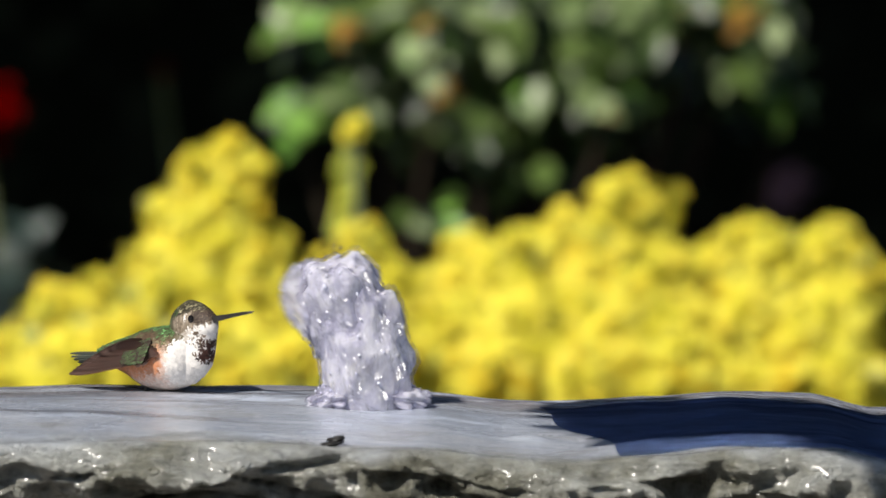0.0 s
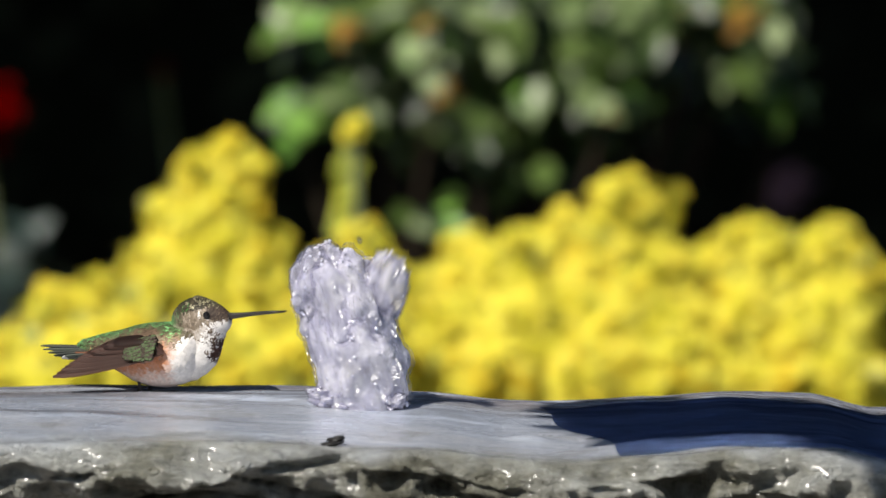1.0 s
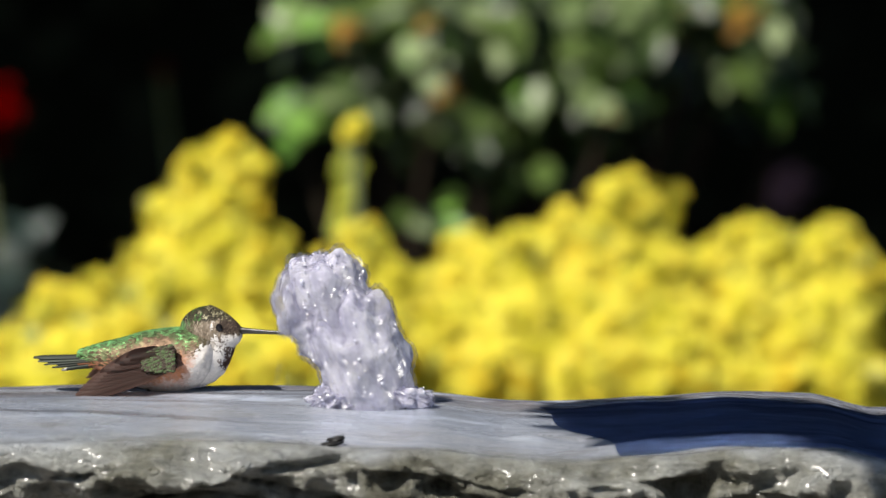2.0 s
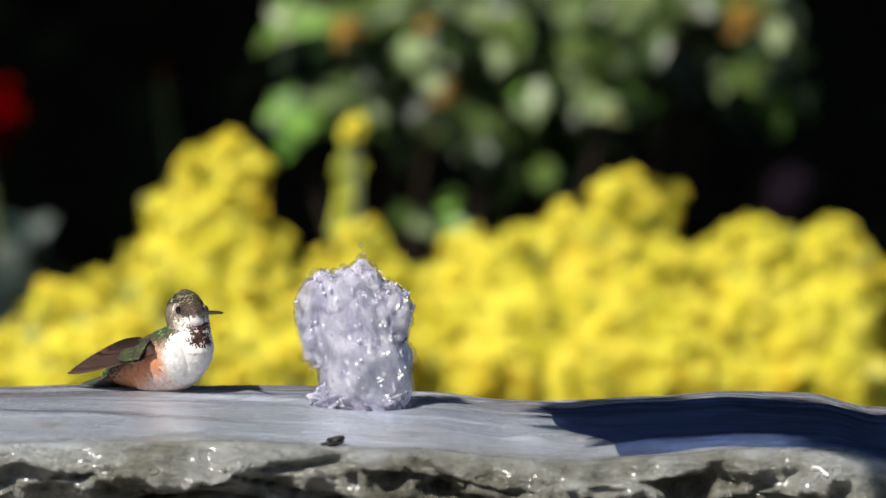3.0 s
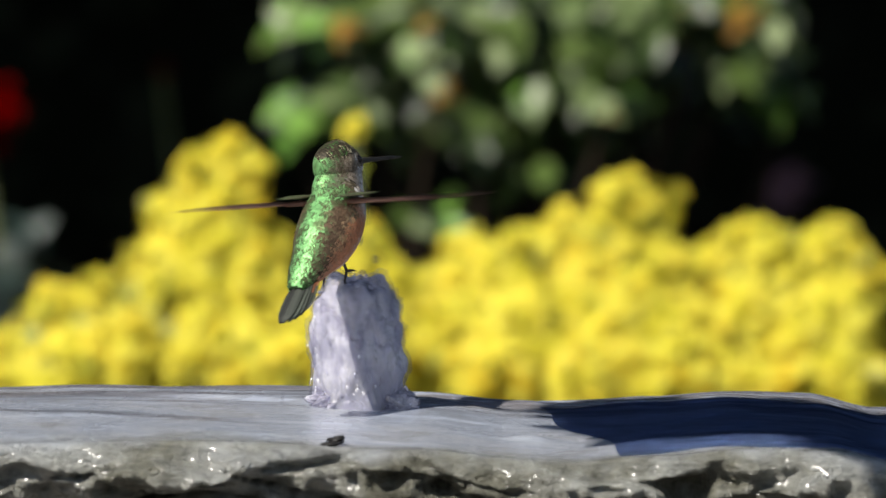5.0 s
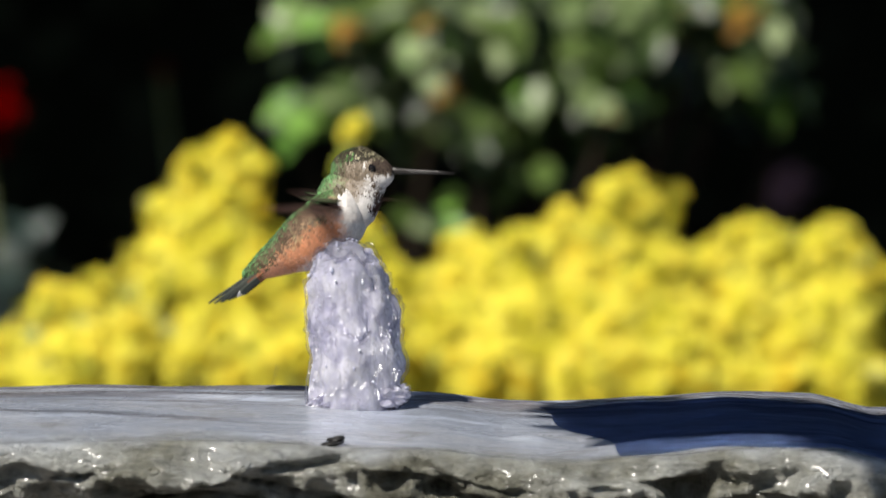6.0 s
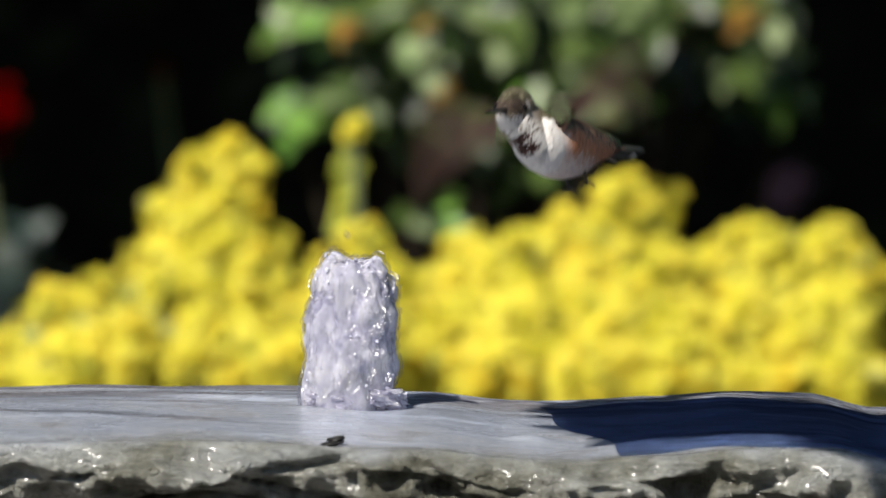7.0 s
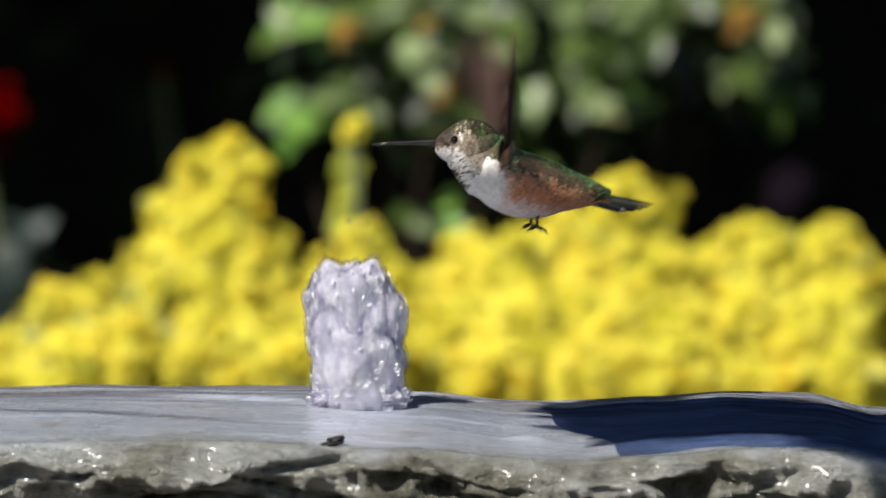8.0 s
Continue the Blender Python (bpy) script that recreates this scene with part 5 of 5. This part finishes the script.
    # water: seconds; sideways lean of the middle and crown and height of the crown; two lobes; two splashes (mm)
    surge = (
        (0, 1.5, -3.8, -13.3, 44.9, -8.9, 29.6, 2.7, 21.6, -7.0, 12.7),
        (0.1, -0.9, -2.5, -3.2, 44.1, -20.4, 24.8, 11.0, 11.9, -7.0, 16.8),
        (0.2, -0.1, -2.5, -5.6, 51.8, -7.6, 42.5, -0.9, 22.0, -7.0, 7.0),
        (0.3, -0.1, -0.9, -2.4, 45.7, -2.5, 24.0, 0.7, 22.0, -7.0, 7.0),
        (0.4, -0.1, -0.5, -0.0, 39.6, -5.9, 24.8, 5.6, 28.0, -7.0, 7.0),
        (0.5, 0.7, -4.1, -11.2, 43.3, -5.7, 24.0, -2.5, 22.0, -7.0, 7.0),
        (0.6, 2.3, -4.1, -14.0, 44.1, -12.4, 24.8, -2.5, 22.0, -7.0, 10.3),
        (0.7, 0.7, -4.9, -6.4, 50.5, -13.2, 18.4, -3.3, 22.0, -12.1, 11.9),
        (0.8, -1.7, -5.7, -12.8, 48.1, -9.5, 37.6, 3.3, 24.8, -7.0, 7.0),
        (0.9, -0.9, -4.9, -7.2, 50.5, -12.5, 28.0, -3.3, 22.0, -7.0, 7.0),
        (1, -0.1, -4.9, -10.1, 50.2, -12.5, 34.4, 7.3, 32.8, -7.0, 7.0),
        (1.1, -1.7, -3.3, -3.2, 48.1, -14.1, 32.8, 10.2, 38.4, -7.0, 7.0),
        (1.2, -0.1, -1.7, 0.8, 46.5, -15.1, 23.2, 5.4, 31.2, -18.5, 15.1),
        (1.3, -0.9, -2.5, -4.0, 51.8, -4.1, 24.0, -0.9, 22.0, -7.0, 7.0),
        (1.4, -0.9, -1.7, -1.6, 47.6, -3.3, 24.0, -0.1, 22.0, -7.0, 7.0),
        (1.5, -0.9, -0.5, 1.1, 47.9, -16.8, 28.0, 6.9, 20.0, -7.0, 7.0),
        (1.6, -0.1, -0.5, 1.1, 48.6, -2.1, 24.0, 1.1, 22.0, -7.0, 7.0),
        (1.7, 2.3, -2.5, -5.6, 42.5, -10.1, 32.8, -0.9, 22.0, -7.0, 11.9),
        (1.8, 0.3, -5.4, -7.9, 42.9, -7.0, 24.0, -3.8, 22.0, -7.0, 13.5),
        (1.9, 0.3, -1.5, -4.2, 46.6, -9.3, 33.1, 6.6, 16.3, -7.0, 13.5),
        (2, 0.7, -8.1, -13.0, 47.3, -17.5, 28.3, -6.5, 22.0, -7.0, 13.5),
        (2.1, -1.5, -0.1, -0.2, 41.5, -15.0, 19.0, 9.2, 25.3, -7.0, 13.5),
        (2.2, 0.6, 1.4, 2.2, 43.4, -0.2, 24.0, 3.0, 22.0, -7.0, 7.0),
        (2.3, 0.6, -3.6, -4.5, 43.9, -5.2, 24.0, 9.6, 26.7, -7.0, 10.3),
        (2.4, 0.3, -7.9, -13.0, 40.7, -17.1, 22.4, -6.3, 22.0, -7.0, 7.0),
        (2.5, -1.7, -3.3, -3.2, 42.0, -4.9, 24.0, -1.7, 22.0, -7.0, 13.5),
        (2.6, -0.9, 1.7, 1.9, 39.2, -15.5, 26.6, 6.8, 15.6, -7.0, 7.0),
        (2.7, -0.9, -4.4, -6.4, 44.5, -6.0, 24.0, -2.8, 22.0, -7.0, 10.3),
        (2.8, -0.5, -0.9, -0.8, 44.1, -2.5, 24.0, 0.7, 22.0, -7.0, 7.0),
        (2.9, -0.1, -0.9, -1.6, 40.8, -15.6, 18.4, 0.7, 22.0, -7.0, 7.0),
        (3, 0.7, -0.9, -9.6, 41.7, -9.6, 20.0, 8.4, 24.0, -7.0, 7.0),
        (3.1, 0.7, -2.5, -4.8, 44.1, -4.1, 24.0, -0.9, 22.0, -7.0, 13.5),
        (3.2, 0.7, -1.2, -0.5, 44.1, -12.4, 28.0, 0.4, 22.0, -7.0, 7.0),
        (3.3, -0.9, -0.5, -2.1, 51.3, -2.1, 24.0, 6.9, 24.8, -13.7, 11.9),
        (3.4, 0.7, -1.7, -8.8, 44.4, -15.1, 34.4, 9.9, 34.4, -7.0, 7.0),
        (3.5, -2.5, -2.5, -3.2, 44.1, -4.1, 24.0, -0.9, 22.0, -7.0, 7.0),
        (3.6, -2.5, -4.1, -7.2, 39.2, -5.7, 24.0, 4.9, 18.4, -7.0, 11.9),
        (3.7, -0.9, -4.1, -8.8, 42.5, -5.7, 24.0, -2.5, 22.0, -12.1, 11.9),
        (3.8, -1.7, -2.5, -5.6, 34.4, -8.2, 24.8, 7.8, 18.4, -12.1, 11.9),
        (3.9, -0.9, -2.2, -4.1, 31.2, -8.8, 18.4, 6.6, 15.1, -12.1, 12.7),
        (4, -1.2, -1.7, -3.2, 32.8, -3.3, 24.0, -0.1, 22.0, -12.1, 10.3),
        (4.1, -0.9, -1.7, -2.4, 39.2, -8.1, 34.4, 6.7, 28.0, -7.0, 7.0),
        (4.2, -0.1, -0.1, 4.0, 42.5, -1.7, 24.0, 8.3, 29.6, -15.3, 7.0),
        (4.3, 1.5, -2.5, -1.6, 39.2, -4.1, 24.0, -0.9, 22.0, -7.0, 7.0),
        (4.4, -0.9, -0.9, 0.8, 38.4, -12.4, 20.0, 0.7, 22.0, -7.0, 7.0),
        (4.5, -1.2, -2.2, -2.4, 41.7, -9.4, 20.0, 5.3, 18.4, -7.0, 16.8),
        (4.6, -0.1, -1.7, -0.8, 39.2, -16.4, 20.0, 4.1, 31.2, -7.0, 8.7),
        (4.7, -0.9, 0.7, 2.4, 37.6, -6.9, 20.0, 8.4, 26.4, -23.3, 7.1),
        (4.8, -0.2, -1.7, -3.6, 47.8, -3.3, 24.0, -0.1, 22.0, -7.0, 7.0),
        (4.9, -0.1, 0.7, 2.8, 45.0, -0.9, 24.0, 2.3, 22.0, -7.0, 10.3),
        (5, -0.5, -0.9, 1.7, 39.2, -2.5, 24.0, 0.7, 22.0, -7.0, 10.3),
        (5.1, -2.0, -5.8, -11.4, 47.8, -7.4, 24.0, -4.2, 22.0, -7.0, 10.3),
        (5.2, -2.2, -0.9, 1.6, 40.5, -2.5, 24.0, 8.5, 27.4, -7.0, 13.5),
        (5.3, -0.4, -2.8, -3.7, 46.9, -13.7, 28.5, 8.2, 33.5, -7.0, 7.0),
        (5.4, 0.4, -0.2, 0.9, 44.2, -1.8, 24.0, 8.2, 30.1, -7.0, 13.5),
        (5.5, -0.5, -7.1, -12.8, 43.9, -10.6, 32.3, 6.0, 19.2, -7.0, 10.3),
        (5.6, 0.4, -4.9, -8.0, 49.8, -10.2, 31.9, -3.3, 22.0, -7.0, 10.3),
        (5.7, -0.1, -6.2, -11.6, 47.9, -7.8, 24.0, -4.6, 22.0, -7.0, 13.5),
        (5.8, -0.9, -0.9, 0.8, 55.9, -2.5, 24.0, 6.8, 39.2, -7.0, 7.0),
        (5.9, -0.1, -2.5, -1.6, 53.5, -4.1, 24.0, 7.8, 18.4, -7.0, 12.7),
        (6, -0.9, -2.5, -4.0, 51.1, -4.1, 24.0, -0.9, 22.0, -7.0, 7.0),
        (6.1, -0.9, -0.5, -0.8, 49.5, -16.2, 18.4, 1.1, 22.0, -7.0, 7.0),
        (6.2, 0.7, -3.3, -3.2, 48.7, -10.3, 31.2, -1.7, 22.0, -7.0, 7.0),
        (6.3, -0.9, -2.5, -5.6, 39.0, -10.1, 24.8, 10.3, 18.4, -7.0, 16.8),
        (6.4, 0.7, -0.9, 0.8, 42.2, -13.7, 24.8, 13.2, 24.8, -26.5, 16.8),
        (6.5, 0.7, -0.5, -0.8, 48.7, -7.8, 9.5, 4.6, 18.4, -37.7, -21.7),
        (6.6, -0.9, -2.5, -4.0, 53.5, -4.1, 24.0, -0.9, 22.0, -7.0, 7.0),
        (6.7, 0.7, -2.5, -5.6, 44.1, -4.1, 24.0, -0.9, 22.0, -7.0, 8.7),
        (6.8, 0.7, -2.5, -7.2, 45.7, -10.1, 24.8, 6.5, 18.4, -7.0, 11.9),
        (6.9, 0.7, -0.9, 0.8, 43.3, -17.5, 24.8, 0.7, 22.0, -7.0, 7.0),
        (7, -2.5, -2.2, -1.6, 44.4, -6.9, 24.8, 2.1, 28.0, -7.0, 7.0),
        (7.1, -0.9, -2.5, -4.0, 44.1, -4.1, 24.0, -0.9, 22.0, -7.0, 7.0),
        (7.2, -3.3, -4.1, -5.6, 45.7, -5.7, 24.0, -2.5, 22.0, -7.0, 16.8),
        (7.3, -2.5, -3.3, -4.8, 44.1, -4.9, 24.0, -1.7, 22.0, -7.0, 7.0),
        (7.4, -0.9, -1.7, -5.6, 44.1, -10.0, 40.8, 7.9, 11.9, -7.0, 7.0),
        (7.5, 0.7, -2.2, -2.8, 44.1, -7.3, 22.4, 5.9, 15.1, -7.0, 13.5),
        (7.6, -2.5, -4.9, -5.6, 48.9, -10.6, 44.1, -3.3, 22.0, -7.0, 8.7),
        (7.7, -2.5, -5.7, -8.0, 44.1, -7.3, 24.0, 4.6, 15.1, -7.0, 7.0),
        (7.8, -0.9, -1.7, -5.6, 44.1, -10.0, 36.0, 7.9, 31.2, -7.0, 7.0),
        (7.9, -0.9, -0.9, -0.0, 48.9, -9.8, 21.6, 8.1, 15.1, -7.0, 7.0),
        (8, -0.9, -1.7, -6.4, 42.8, -8.4, 28.0, 6.9, 22.4, -7.0, 7.0),
    )
    rng = random.Random(5)
    low, mid, crown, la, lb, sa, sb = ([] for _ in range(7))
    for i, (t, bx, mx, cx, cz, lx, lz, rx, rz, ax, bx2) in enumerate(surge):
        lean = math.degrees(math.atan2(cx - bx, max(cz, 20.0)))
        wob = lambda k: rng.uniform(-k, k)
        low.append((t, pose(bx / 1000, 0, 0.0135 + wob(0.001), wob(9), lean * 0.5 + wob(7), 14 * math.sin(i * 1.9))))
        mz = min(0.027, cz / 1000 - 0.0185)
        mid.append((t, pose(mx / 1000, 0, mz, wob(12), lean + wob(8), 16 * math.sin(i * 2.3 + 1))))
        crown.append((t, pose(cx / 1000, wob(0.002), cz / 1000 - 0.0158, wob(20), lean + wob(14), 18 * math.sin(i * 1.4 + 2))))
        la.append((t, pose(lx / 1000, -0.002, lz / 1000, wob(16), wob(16), 18 * math.sin(i * 2.0))))
        lb.append((t, pose(rx / 1000, -0.001, rz / 1000, wob(16), wob(16), 18 * math.sin(i * 1.6))))
        sa.append((t, pose(ax / 1000, -0.004, 0.0015, wob(20), wob(20), 40 * math.sin(i * 1.3))))
        sb.append((t, pose(bx2 / 1000, -0.003, 0.0015, wob(20), wob(20), 40 * math.sin(i * 1.1))))
    for key, rows in (("lower", low), ("middle", mid), ("crown", crown), ("lobe_a", la), ("lobe_b", lb), ("splash_a", sa), ("splash_b", sb)):
        walk(JET_PARTS[key], rows)
    # droplets: thrown out of the jet and falling back into its foot, over and over
    for k, drop in enumerate(DROPS):
        rows, t = [], rng.uniform(-0.3, 0.0)
        while t < 8.0:
            a, out, up = rng.uniform(0, 6.28), rng.uniform(0.008, 0.030), rng.uniform(0.006, 0.020)
            h0 = rng.uniform(0.025, 0.045)
            span = 0.30
            for j in range(5):
                q = j / 4
                tt = t + span * q
                if 0 <= tt <= 8.0:
                    z = h0 + 4 * up * q * (1 - q) - (h0 + 0.003) * q * q
                    rows.append((tt, pose(math.cos(a) * out * q, math.sin(a) * out * 0.6 * q, max(z, -0.004))))
            t += span + 0.1
        rows.insert(0, (0.0, rows[0][1])) if rows[0][0] > 0.02 else None
        rows.append((8.0, rows[-1][1])) if rows[-1][0] < 7.98 else None
        walk(drop, rows)


motions()
